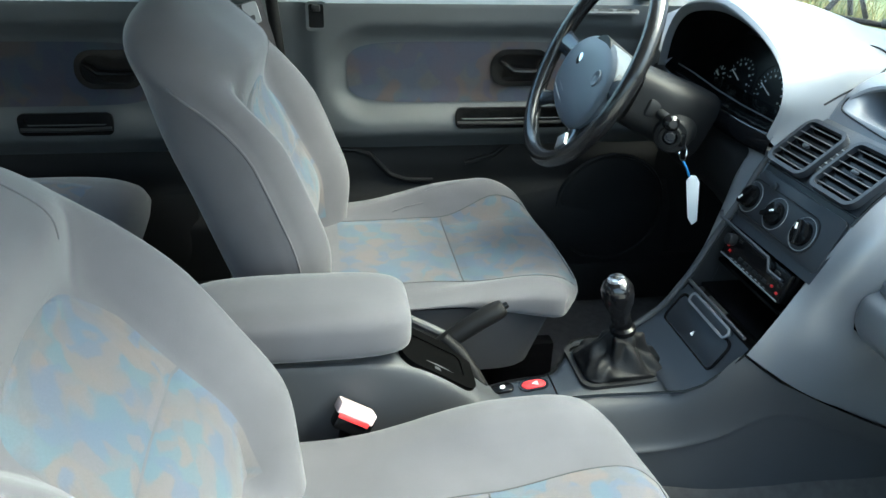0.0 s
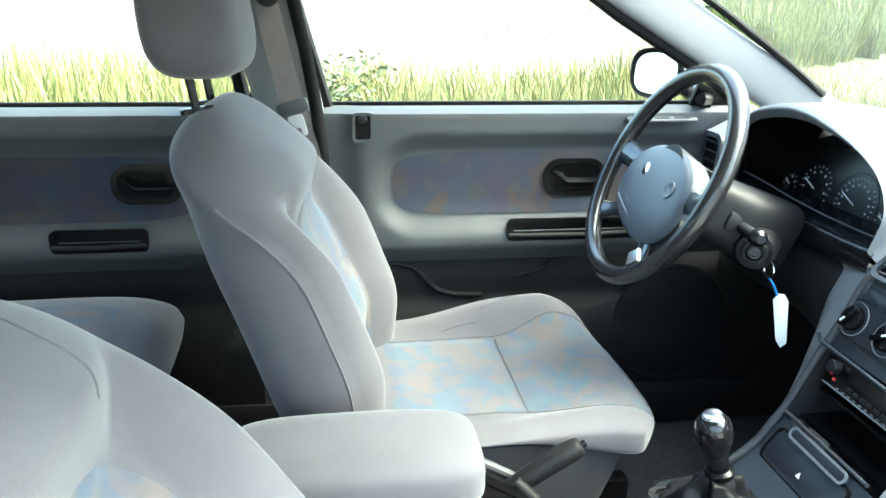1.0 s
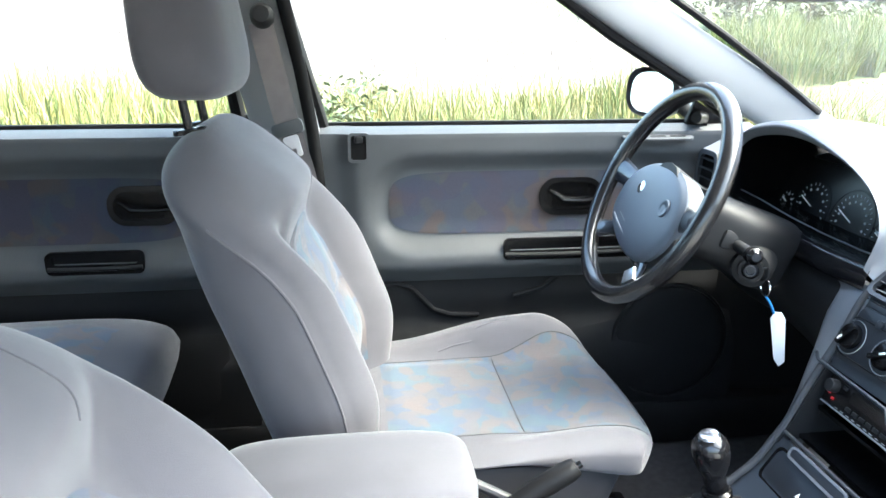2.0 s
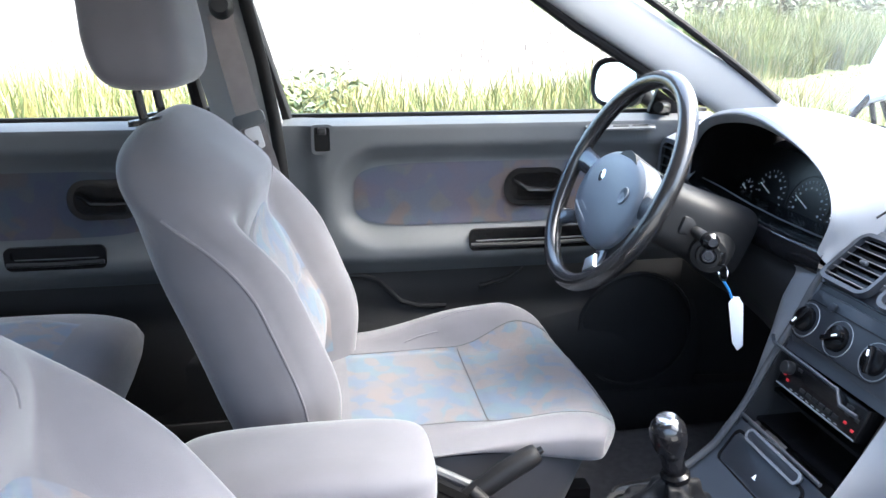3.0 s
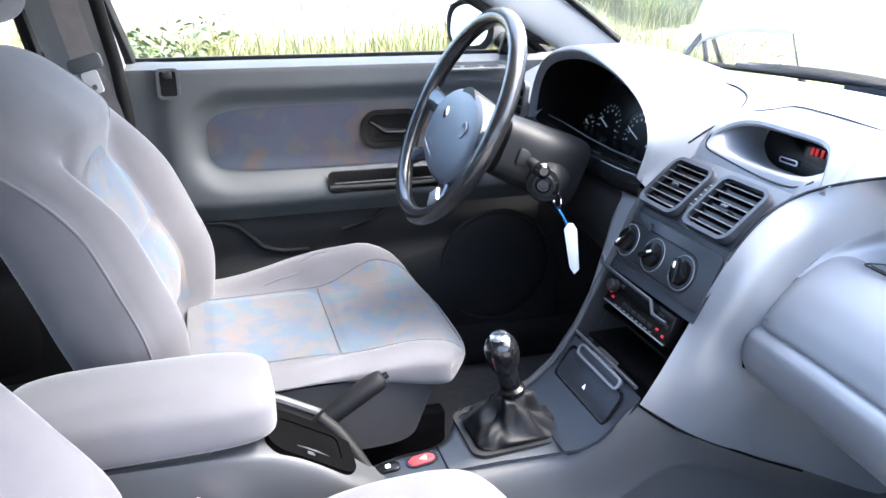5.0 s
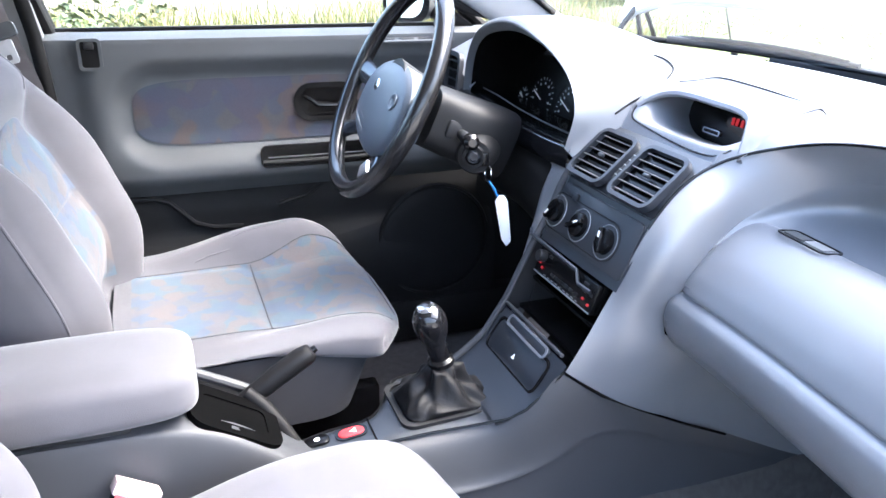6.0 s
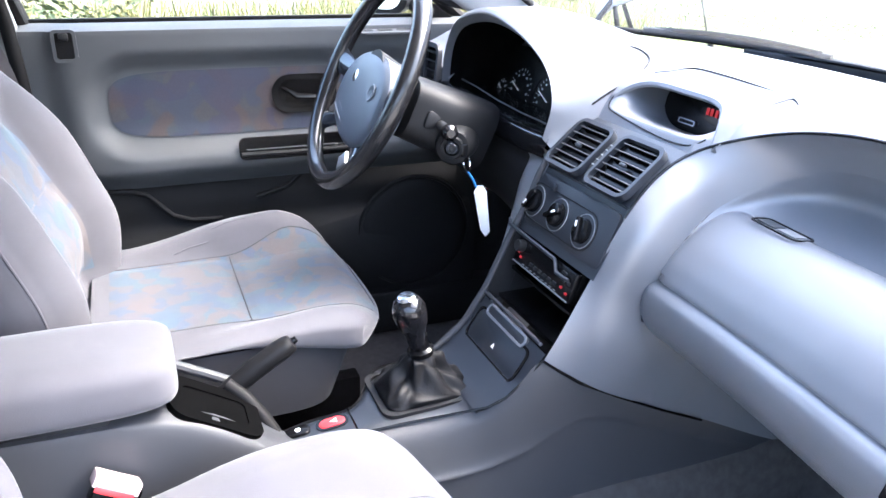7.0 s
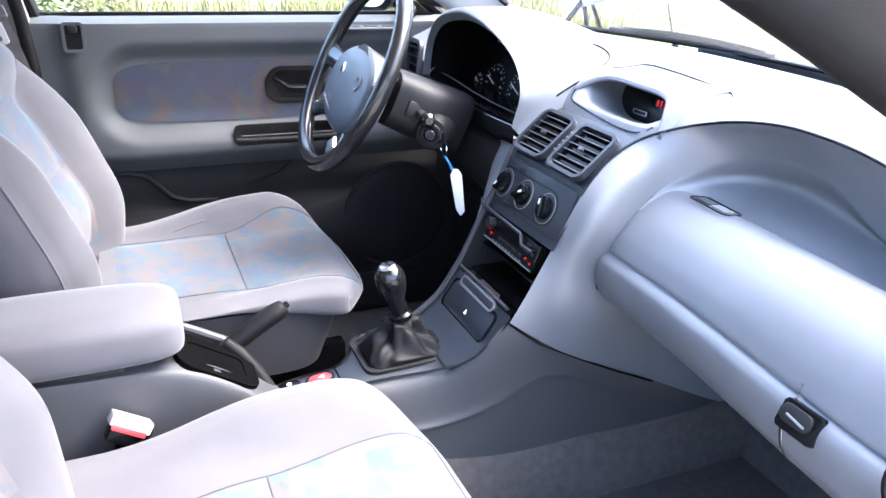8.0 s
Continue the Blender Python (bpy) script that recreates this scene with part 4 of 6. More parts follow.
# deck round the gear lever
def deck(u, v):
    x = -0.01 + 0.31 * u
    near = curve([(-0.02, -0.055), (0.11, -0.047), (0.25, -0.066), (0.30, -0.090)], x)
    far = curve([(-0.02, 0.010), (0.05, 0.022), (0.12, 0.024), (0.14, 0.042), (0.165, 0.082), (0.19, 0.108), (0.36, 0.115)], x)
    z = curve([(-0.02, 0.457), (0.10, 0.470), (0.16, 0.480), (0.27, 0.486), (0.30, 0.499)], x)
    y = near + (far - near) * v
    return (x, y, z - 0.006 * (2 * v - 1) ** 6)


cpart("deck", grid(deck, 36, 16), CONSOLE, "dark grey console top panel")
cpart("flank", loft([
    [(-0.02, -0.055, 0.458), (0.11, -0.047, 0.470), (0.25, -0.066, 0.483), (0.322, -0.100, 0.516), (0.374, -0.112, 0.578), (0.44, -0.115, 0.527), (0.512, -0.116, 0.488), (0.64, -0.114, 0.43), (0.95, -0.125, 0.30)],
    [(-0.02, -0.072, 0.445), (0.11, -0.066, 0.455), (0.25, -0.082, 0.464), (0.328, -0.108, 0.492), (0.380, -0.117, 0.545), (0.445, -0.118, 0.508), (0.516, -0.118, 0.474), (0.64, -0.117, 0.42), (0.95, -0.127, 0.29)],
    [(-0.02, -0.083, 0.405), (0.11, -0.082, 0.405), (0.25, -0.098, 0.412), (0.335, -0.114, 0.442), (0.39, -0.120, 0.478), (0.45, -0.120, 0.476), (0.52, -0.120, 0.45), (0.64, -0.121, 0.40), (0.95, -0.13, 0.27)],
    [(-0.02, -0.091, 0.385), (0.11, -0.092, 0.390), (0.26, -0.108, 0.400), (0.35, -0.120, 0.425), (0.40, -0.122, 0.449), (0.45, -0.121, 0.463), (0.52, -0.119, 0.44), (0.64, -0.124, 0.39), (0.95, -0.132, 0.26)],
    [(-0.02, -0.090, 0.368), (0.11, -0.091, 0.372), (0.26, -0.106, 0.382), (0.35, -0.116, 0.407), (0.40, -0.118, 0.430), (0.45, -0.118, 0.442), (0.52, -0.118, 0.42), (0.64, -0.125, 0.37), (0.95, -0.134, 0.25)],
    [(-0.02, -0.11, 0.20), (0.11, -0.117, 0.20), (0.25, -0.128, 0.20), (0.34, -0.134, 0.20), (0.42, -0.136, 0.20), (0.50, -0.136, 0.20), (0.58, -0.137, 0.20), (0.66, -0.138, 0.20), (0.95, -0.14, 0.20)]], 36, 48), CHARCOAL, "charcoal plastic console flank")
cpart("far_flank", loft([[(-0.01, 0.012, 0.457), (0.05, 0.022, 0.464), (0.12, 0.024, 0.473), (0.165, 0.082, 0.480), (0.19, 0.108, 0.481), (0.29, 0.112, 0.492), (0.35, 0.108, 0.545)],
                         [(-0.01, 0.03, 0.20), (0.05, 0.04, 0.20), (0.12, 0.045, 0.20), (0.165, 0.10, 0.20), (0.19, 0.125, 0.20), (0.36, 0.13, 0.20), (0.6, 0.12, 0.20)]], 8, 24), DARK)
part_line = [(0.374, -0.1135, 0.578), (0.405, -0.1155, 0.5535), (0.44, -0.117, 0.528), (0.512, -0.1195, 0.489), (0.60, -0.1235, 0.446), (0.68, -0.128, 0.411)]
cpart("joint", tube(part_line, 0.0022, 6), BLACK)
cpart("near_edge", tube([(0.0, -0.055, 0.4605), (0.11, -0.0475, 0.4715), (0.19, -0.056, 0.479), (0.25, -0.067, 0.485), (0.298, -0.0905, 0.501), (0.322, -0.1005, 0.518), (0.351, -0.1065, 0.548), (0.373, -0.1125, 0.579)], 0.0020, 6), BLACK)
cpart("cross_joint", tube([(0.112, y, curve([(-0.02, 0.457), (0.10, 0.470), (0.16, 0.480)], 0.112) + 0.0005) for y in (-0.045, -0.01, 0.022)], 0.0016, 6), BLACK)

# lever boot with folds, bezel and knob
gear = thing("gear_lever", 0.235, 0.022, 0.482, "gear lever with black leather gaiter and glossy knob", "gear lever")
part("bezel", ring_plate(rounded(0.162, 0.128, 0.022, 6), rounded(0.146, 0.112, 0.018, 6), 0.006, pose(0.0, 0, -0.001, 0, -2, 0)), DARK, gear)


def gaiter(u, v):
    a = 2 * math.pi * v
    prof = curve([(0.0, 1.0), (0.12, 0.97), (0.28, 0.83), (0.45, 0.64), (0.62, 0.50), (0.78, 0.42), (0.90, 0.30), (1.0, 0.25)], u)
    sag = math.sin(math.pi * min(1.0, u * 1.02)) ** 0.7
    fold = 1 + sag * (0.13 * math.sin(4 * a + 3 * u + 0.6) * (0.4 + u) + 0.10 * math.sin(7 * a - 5 * u + 1.0) + 0.05 * math.sin(12 * a + 9 * u + 2))
    e = 0.42 + 0.58 * min(1.0, 1.6 * u)
    hgt = curve([(0.0, 0.0), (0.12, 0.010), (0.28, 0.020), (0.45, 0.034), (0.62, 0.050), (0.78, 0.063), (0.90, 0.069), (1.0, 0.078)], u)
    wr = 0.005 * sag * math.sin(3 * a + 11 * u)
    return (0.071 * prof * fold * power(math.cos(a), e) - 0.006 * u, 0.055 * prof * fold * power(math.sin(a), e) - 0.012 * u, 0.002 + hgt + wr)


part("gaiter", grid(gaiter, 44, 120, closed=True), LEATHER, gear, "creased black leather gaiter")
part("collar", lathe([(0.0, 0.0), (0.021, 0.0), (0.021, 0.008), (0.016, 0.012), (0.015, 0.032), (0.0, 0.034)], 24, pose(-0.006, -0.012, 0.072, 0, -12, 0)), BLACK, gear)
part("knob", lathe([(0.0, 0.0), (0.016, 0.0), (0.0175, 0.012), (0.0170, 0.020), (0.0215, 0.032), (0.0270, 0.048), (0.0295, 0.066), (0.0290, 0.080), (0.0245, 0.091), (0.017, 0.099), (0.008, 0.102), (0.0, 0.1025)], 32, pose(-0.012, -0.013, 0.090, 3, -14, 0) @ Matrix.Diagonal((0.88, 0.88, 0.86, 1))), GLOSS, gear, "glossy black knob")
part("knob_cap", lathe([(0.0, 0.0), (0.015, 0.0), (0.012, 0.003), (0.0, 0.004)], 24, pose(-0.012, -0.013, 0.090, 3, -14, 0) @ pose(0, 0, 0.0862)), CHROME, gear)

# hazard and window switches on the deck
hazard = thing("hazard_switch", 0.082, -0.003, 0.4675, "red hazard light switch with white triangle", "switch")
part("button", slab(rounded(0.040, 0.020, 0.0095), 0.005, pose(0, 0, -0.001, 0, -7, 0), 0.002), RED, hazard)
part("bezel", ring_plate(rounded(0.050, 0.029, 0.014), rounded(0.041, 0.021, 0.010), 0.0035, pose(0, 0, -0.001, 0, -7, 0)), BLACK, hazard)
part("triangle", slab([(0.009, -0.007), (0.009, 0.007), (-0.005, 0.0)], 0.001, pose(0, 0, 0.0042, 0, -7, 0) @ Matrix.Scale(0.75, 4)), WHITE, hazard)
rocker = thing("window_switch", 0.030, -0.001, 0.4615, "dark rocker switch on the console", "switch")
part("button", slab(rounded(0.038, 0.022, 0.009), 0.006, pose(0, 0, -0.001, 0, -7, 0), 0.002), BLACK, rocker)
part("mark", slab(rounded(0.008, 0.008, 0.003), 0.001, pose(0, 0, 0.0052, 0, -7, 0)), WHITE, rocker)

# handbrake in its well
brake = thing("handbrake", 0.0, 0.078, 0.49, "black handbrake lever in its console slot", "handbrake")
part("grip", tube([(-0.075, 0, 0.005), (-0.05, 0, 0.022), (-0.01, 0.0, 0.050), (0.022, 0.0, 0.070), (0.034, 0.0, 0.0765), (0.040, 0.0, 0.0805), (0.043, 0.0, 0.0825), (0.0445, 0.0, 0.0835)], lambda t: (0.014 + 0.003 * math.sin(math.pi * min(1.0, t * 1.3))) * math.sqrt(max(0.1, 1 - max(0.0, (t - 0.6) / 0.4) ** 4)), 16), LEATHER, brake, "black grip")
part("release_button", rod((0.040, 0, 0.0805), (0.050, 0, 0.087), 0.0065, 0.005), BLACK, brake)
part("shoe", tube([(-0.10, 0, -0.02), (-0.07, 0, 0.004)], 0.012, 10), BLACK, brake)
well = thing("handbrake_well", -0.06, 0.06, 0.48, "black plastic surround of the handbrake slot", "surround")
WM = frame_of((-0.027, -0.070, 0.0555), (0.85, 0, -0.53), (0, 1, 0))
# surround and shallow recess plate painted so dark that the slot reads as deep shade
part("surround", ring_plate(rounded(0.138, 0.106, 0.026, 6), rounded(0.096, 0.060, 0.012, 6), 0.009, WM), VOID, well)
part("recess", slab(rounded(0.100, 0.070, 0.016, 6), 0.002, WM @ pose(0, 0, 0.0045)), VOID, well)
part("front_arm", tube([(0.0, -0.005, 0.052), (0.022, -0.022, 0.036), (0.044, -0.040, 0.008), (0.058, -0.055, -0.016)], 0.011, 12), RUBBER, well, "curved black arm down to the console deck")
# lighter plastic here stands in for the rail's lit top edge
part("far_rail", tube([(-0.075, 0.045, 0.075), (-0.03, 0.045, 0.050), (0.01, 0.042, 0.028)], 0.008, 10), CHARCOAL, well)
# slot floor carries the same painted shade
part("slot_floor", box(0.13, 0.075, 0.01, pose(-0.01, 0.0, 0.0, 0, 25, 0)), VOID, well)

# belt buckle beside the passenger seat
buckle = thing("belt_buckle", -0.228, -0.105, 0.446, "seat belt buckle with red release button", "buckle")
part("stalk", box(0.022, 0.012, 0.09, pose(-0.006, 0, 0.0, 0, 10, 0), 0.004), BLACK, buckle)
part("housing", box(0.058, 0.028, 0.034, pose(0.010, 0, 0.058, -18, 32, 0), 0.006), BLACK, buckle, "black plastic buckle housing")
# red button, its white reflection mixed into the base colour
part("button", box(0.058, 0.030, 0.018, pose(0.014, 0.002, 0.074, -18, 32, 0), 0.003), material("red_with_reflection", (0.50, 0.40, 0.41), 0.18, vary=0.05), buckle, "glossy red release button, paled by a painted white reflection")
# front strip keeps the button's plain red, without the reflection
part("red_face", box(0.048, 0.003, 0.008, pose(0.011, -0.0145, 0.070, -18, 32, 0), 0.001), RED, buckle, "red front face")



# ---- dashboard ----
dash = thing("dashboard", 0.60, 0, 0.80, "moulded grey plastic dashboard with vents and shelf", "dashboard")
D = Matrix.Translation((-0.60, 0, -0.80))


def dpart(name, bm, mat, label="", parent=None, smooth=35.0):
    return part(name, moved(bm, D), mat, parent or dash, label, smooth)


BROW = [(0.376, -0.112, 0.578), (0.404, -0.114, 0.63), (0.437, -0.118, 0.70), (0.474, -0.133, 0.795), (0.524, -0.132, 0.852), (0.578, -0.142, 0.885), (0.635, -0.19, 0.912), (0.655, -0.27, 0.933), (0.658, -0.37, 0.942), (0.642, -0.51, 0.933), (0.60, -0.72, 0.89)]
LIP = [(0.585, -0.116, 0.452), (0.535, -0.146, 0.575), (0.510, -0.149, 0.656), (0.524, -0.168, 0.725), (0.557, -0.172, 0.778), (0.600, -0.178, 0.816), (0.66, -0.21, 0.857), (0.70, -0.27, 0.880), (0.705, -0.37, 0.878), (0.69, -0.51, 0.822), (0.665, -0.70, 0.78)]
MID = []
for i, (a, b) in enumerate(zip(BROW, LIP)):
    m = (Vector(a) + Vector(b)) / 2
    k = smooth(3.0, 6.0, i)
    out = Vector((-0.016, -0.014, 0.004)) * (1 - k) + Vector((0.002, 0.0, 0.006)) * k
    MID.append(tuple(m + out))
dpart("sweep", loft([BROW, MID, LIP], 18, 70), DASH, "grey plastic sweep beside the centre stack")
dpart("brow_joint", tube([tuple(curve(evenly(BROW), t) + Vector((-0.0015, 0, 0.0015))) for t in np.linspace(0.30, 1, 50)], 0.0022, 6), BLACK)
# shelf recess behind the glove box
dpart("shelf", loft([[(p[0], p[1], p[2]) for p in LIP[4:]],
                     [(0.575, -0.20, 0.782), (0.625, -0.20, 0.812), (0.685, -0.235, 0.828), (0.715, -0.285, 0.832), (0.715, -0.38, 0.83), (0.70, -0.51, 0.81), (0.67, -0.71, 0.79)],
                     [(0.56, -0.24, 0.760), (0.59, -0.25, 0.780), (0.60, -0.27, 0.790), (0.60, -0.30, 0.790), (0.585, -0.39, 0.790), (0.565, -0.51, 0.788), (0.53, -0.74, 0.78)]], 24, 40), DASH, "grey plastic shelf recess")
dpart("side_wall", loft([[(0.508, -0.152, 0.640), (0.56, -0.148, 0.612), (0.66, -0.140, 0.600), (0.78, -0.135, 0.55), (0.96, -0.135, 0.47)],
                         [(0.535, -0.140, 0.56), (0.575, -0.137, 0.54), (0.66, -0.132, 0.51), (0.78, -0.132, 0.46), (0.96, -0.132, 0.38)],
                         [(0.575, -0.116, 0.456), (0.610, -0.117, 0.440), (0.66, -0.119, 0.42), (0.78, -0.122, 0.36), (0.96, -0.128, 0.27)]], 12, 20), DASH, "grey plastic side wall under the glove box")

# glove box lid and the dash end beside it
GLOVE = [(0.639, 0.802), (0.619, 0.810), (0.589, 0.802), (0.554, 0.776), (0.530, 0.747), (0.518, 0.724), (0.514, 0.713), (0.517, 0.709), (0.506, 0.702), (0.500, 0.691), (0.501, 0.667), (0.512, 0.637), (0.539, 0.612), (0.584, 0.604)]


def glove_x(v, y):
    p = curve(evenly(GLOVE), v)
    return p.x - 0.062 * smooth(-0.15, -0.75, y), p.y + 0.014 * smooth(-0.15, -0.6, y)


def glove(y0, y1, round0, round1):
    def at(u, v):
        y = y0 + (y1 - y0) * u
        x, z = glove_x(v, y)
        k = max(0.0, 1 - u / round0) ** 2 if round0 else 0.0
        k += max(0.0, 1 - (1 - u) / round1) ** 2 if round1 else 0.0
        return (x + 0.018 * k, y + (0.022 * (0.75 - z) / 0.1 if round0 and u < 0.02 else 0) * 0, z - 0.004 * k)
    return grid(at, 44, 60)


def lid(u, v):
    """The lid's near end follows the curved sweep."""
    x, z = glove_x(v, -0.3)
    y0 = curve([(0.59, -0.180), (0.615, -0.153), (0.65, -0.142), (0.70, -0.150), (0.755, -0.161), (0.81, -0.170)], z)
    y1 = -0.597 - 0.035 * smooth(0.70, 0.79, z)
    y = y0 + (y1 - y0) * u
    x, z = glove_x(v, y)
    end = max(0.0, 1 - u / 0.035) ** 2
    flat = smooth(0.0, 0.03, u - 0.035) * smooth(0.0, 0.01, 1 - u)
    if 0.40 < v < 0.56 and flat < 1:
        x2, z2 = glove_x(0.40 + 0.16 * (v - 0.40) / 0.16, y)
        x = x2 + 0.004 * (1 - flat)
    return (x + 0.014 * end, y, z)


dpart("glove_box_lid", grid(lid, 60, 64), DASH, "grey plastic glove box lid")
dpart("dash_end", glove(-0.601, -0.80, 0, 0.3), DASH, "grey plastic dashboard end")
dpart("lid_gap", tube([(glove_x(v, -0.60)[0] - 0.0016, -0.599 - 0.035 * smooth(0.70, 0.79, glove_x(v, -0.6)[1]), glove_x(v, -0.6)[1] + 0.0014) for v in np.linspace(0.62, 0.96, 14)], 0.0015, 6), DARK)
LM = frame_of((0.4490, -0.622, 0.706), (0, -1, 0), (0.42, 0, 1))
latch = part("latch", moved(slab(rounded(0.050, 0.034, 0.004), 0.016, LM @ pose(0, 0, -0.008), 0.002), D), BLACK, dash, "black glove box latch with bright key bar")
part("latch_pull", moved(slab(rounded(0.040, 0.020, 0.008), 0.004, LM @ pose(-0.002, 0.003, 0.0095), 0.0015), D), DARK, latch)
part("latch_key", moved(box(0.026, 0.003, 0.003, LM @ pose(0.0, 0.0, 0.0130, 0, 0, -8), 0.001), D), PRINT, latch)
EM = frame_of((0.6125, -0.274, 0.8130), (-0.09, -1, 0), (1, 0, -0.11))
emblem = part("shelf_mark", moved(ring_plate(rounded(0.088, 0.036, 0.010), rounded(0.083, 0.031, 0.008), 0.0018, EM), D), DARK, dash, "embossed dark-rimmed mark")
part("mark_fill", moved(slab(rounded(0.034, 0.020, 0.003), 0.0022, EM @ pose(0.018, 0, 0)), D), PILLAR, emblem)
part("mark_bar", moved(slab(rounded(0.034, 0.020, 0.003), 0.0022, EM @ pose(-0.020, 0, 0)), D), TRIM, emblem)
vent_r = dpart("end_vent", lathe([(0.0, 0.0), (0.028, 0.0), (0.034, 0.004), (0.038, 0.003), (0.038, -0.01)], 28, frame_of((0.436, -0.765, 0.725), (0, -1, 0), (0.2, 0, 1))), BLACK, "round dark end vent")
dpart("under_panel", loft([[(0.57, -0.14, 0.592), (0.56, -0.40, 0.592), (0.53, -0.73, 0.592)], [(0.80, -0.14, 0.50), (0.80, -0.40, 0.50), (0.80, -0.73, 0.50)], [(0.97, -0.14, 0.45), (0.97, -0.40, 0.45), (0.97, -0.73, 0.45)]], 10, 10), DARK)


# top pad from the rear edge to the windscreen
def pad_point(y, w):
    if y < -0.131:
        edge = curve([(-0.72, 0.60, 0.89), (-0.51, 0.642, 0.933), (-0.37, 0.658, 0.942), (-0.27, 0.655, 0.933), (-0.19, 0.635, 0.912), (-0.145, 0.59, 0.886), (-0.131, 0.57, 0.878)], y)
    elif y < 0.10:
        edge = Vector((0.57, 0.878))
    else:
        edge = Vector((0.57 + 0.1 * smooth(0.10, 0.17, y), 0.878 + 0.055 * smooth(0.10, 0.17, y)))
    far = Vector((0.945 - 0.17 * (abs(y) / 0.7) ** 2, 0.958 + 0.012 * y / 0.7))
    steep = 5 + 4 * smooth(-0.19, -0.14, y) * smooth(0.17, 0.11, y)
    return edge.x + (far.x - edge.x) * w, edge.y + (far.y - edge.y) * (1 - (1 - w) ** steep), edge.x, far.x


def pad_z(x, y):
    _, _, a, b = pad_point(y, 0)
    return pad_point(y, min(1.0, max(0.0, (x - a) / (b - a))))[1]


def lip_x(y):
    c = max(-1.0, min(1.0, (y + 0.025) / 0.122))
    return 0.634 - 0.045 * abs(c) ** 5


def top(u, v):
    y = -0.72 + 1.44 * u
    x, z, _, _ = pad_point(y, v ** 1.6)
    c = (y + 0.025) / 0.122
    if abs(c) < 1:
        k = max(0.0, 1 - c ** 6)
        floor = 0.892 + 0.008 * c * c - 0.30 * max(0.0, x - 0.60)
        z -= max(0.0, z - floor) * k * smooth(0.700, 0.690, x) * smooth(0.578, 0.586, x)
    return (x, y, z)


dpart("top_pad", grid(top, 190, 110), DASH, "soft grey top pad")


def hood_over(u, v):
    y = -0.158 + 0.264 * v
    a = lip_x(y)
    k = round(u * 12)
    x = a + (0.004, 0.0, 0.003)[k] if k < 3 else a + 0.006 + (0.716 - a) * (k - 3) / 9
    z = pad_z(x, y) + (-0.009, -0.003, 0.001)[min(k, 2)]
    return (x, y, z + 0.001)


dpart("display_hood", grid(hood_over, 12, 48), DASH)
display = part("display", moved(slab(rounded(0.200, 0.060, 0.016), 0.003, frame_of((0.684, -0.025, 0.900), (0, -1, 0), (0.18, 0, 1)), 0.001), D), GLOSS, dash, "dark clock and radio display with red digits")


def crease(pts, r=0.0017):
    k = evenly(pts)
    return tube([tuple(curve(k, t) + Vector((0, 0, 0.0012))) for t in np.linspace(0, 1, 30)], r, 6)


dpart("hood_joint", crease([(0.660, 0.196, 0.9805), (0.687, 0.182, 0.9772), (0.703, 0.170, 0.9672), (0.699, 0.1545, 0.9580), (0.674, 0.1365, 0.9458), (0.640, 0.119, 0.932), (0.602, 0.1135, 0.9198), (0.559, 0.1050, 0.9008)]), BLACK)
dpart("pocket_joint", crease([(0.628, 0.0715, 0.9405), (0.609, 0.090, 0.928), (0.595, 0.0975, 0.9145), (0.5822, 0.090, 0.8975), (0.578, 0.047, 0.8912), (0.5735, -0.055, 0.8840), (0.574, -0.109, 0.8850), (0.580, -0.128, 0.890), (0.590, -0.137, 0.898)], 0.0015), BLACK)
dpart("rear_joint", crease([(0.655, 0.078, 0.9525), (0.677, 0.0643, 0.9560), (0.7164, 0.057, 0.9600), (0.7205, -0.0096, 0.9592), (0.715, -0.085, 0.9570), (0.7117, -0.1553, 0.9520), (0.7079, -0.1736, 0.9458)], 0.0013), BLACK)


def glow(name, colour, strength):
    m = bpy.data.materials.new(name)
    m.use_nodes = True
    b = m.node_tree.nodes["Principled BSDF"]
    b.inputs["Base Color"].default_value = (*colour, 1)
    b.inputs["Emission Color"].default_value = (*colour, 1)
    b.inputs["Emission Strength"].default_value = strength
    return m


LED = glow("red_digits", (0.25, 0.006, 0.009), 0.08)
for k, x in enumerate((-0.005, 0.004, 0.015)):
    part("digit", moved(slab(rounded(0.0055, 0.011, 0.001), 0.0012, frame_of((0.6800, -0.035, 0.905), (0, -1, 0), (0.15, 0, 1)) @ Matrix.Translation((x, 0.006, 0))), D), LED, display, "red glowing digit")
part("display_slot", moved(ring_plate(rounded(0.040, 0.009, 0.003), rounded(0.034, 0.005, 0.002), 0.002, frame_of((0.677, 0.010, 0.8865), (0, -1, 0), (0.18, 0, 1))), D), CHROME, dash)

# centre stack
dpart("vent_fascia", grid(lambda u, v: on_stack(0.705 + 0.176 * u, YL + (YR - YL) * v) @ Vector((0, 0, 0.0)), 26, 10), CONSOLE, "dark grey centre stack")
dpart("tray_fascia", grid(lambda u, v: on_stack(0.492 + 0.096 * u, 0.108 + (-0.088 - 0.024 * u ** 0.6 - 0.108) * v) @ Vector((0, 0, 0.0)), 14, 10), CONSOLE)
for yy in (0.096, -0.100):
    dpart("stack_cheek", loft([[tuple(on_stack(z, yy, 0.003 if yy > 0 else -0.02).translation) for z in np.linspace(0.575 if yy > 0 else 0.60, 0.71, 8)], [(stack_x(z) + 0.16, yy, z + 0.02) for z in np.linspace(0.575 if yy > 0 else 0.60, 0.71, 8)]], 4, 14), DARK)
dpart("stack_edge", tube([tuple(on_stack(z, YL + 0.006, 0.003).translation) for z in np.linspace(0.488, 0.86, 36)], 0.0060, 10), CHARCOAL)
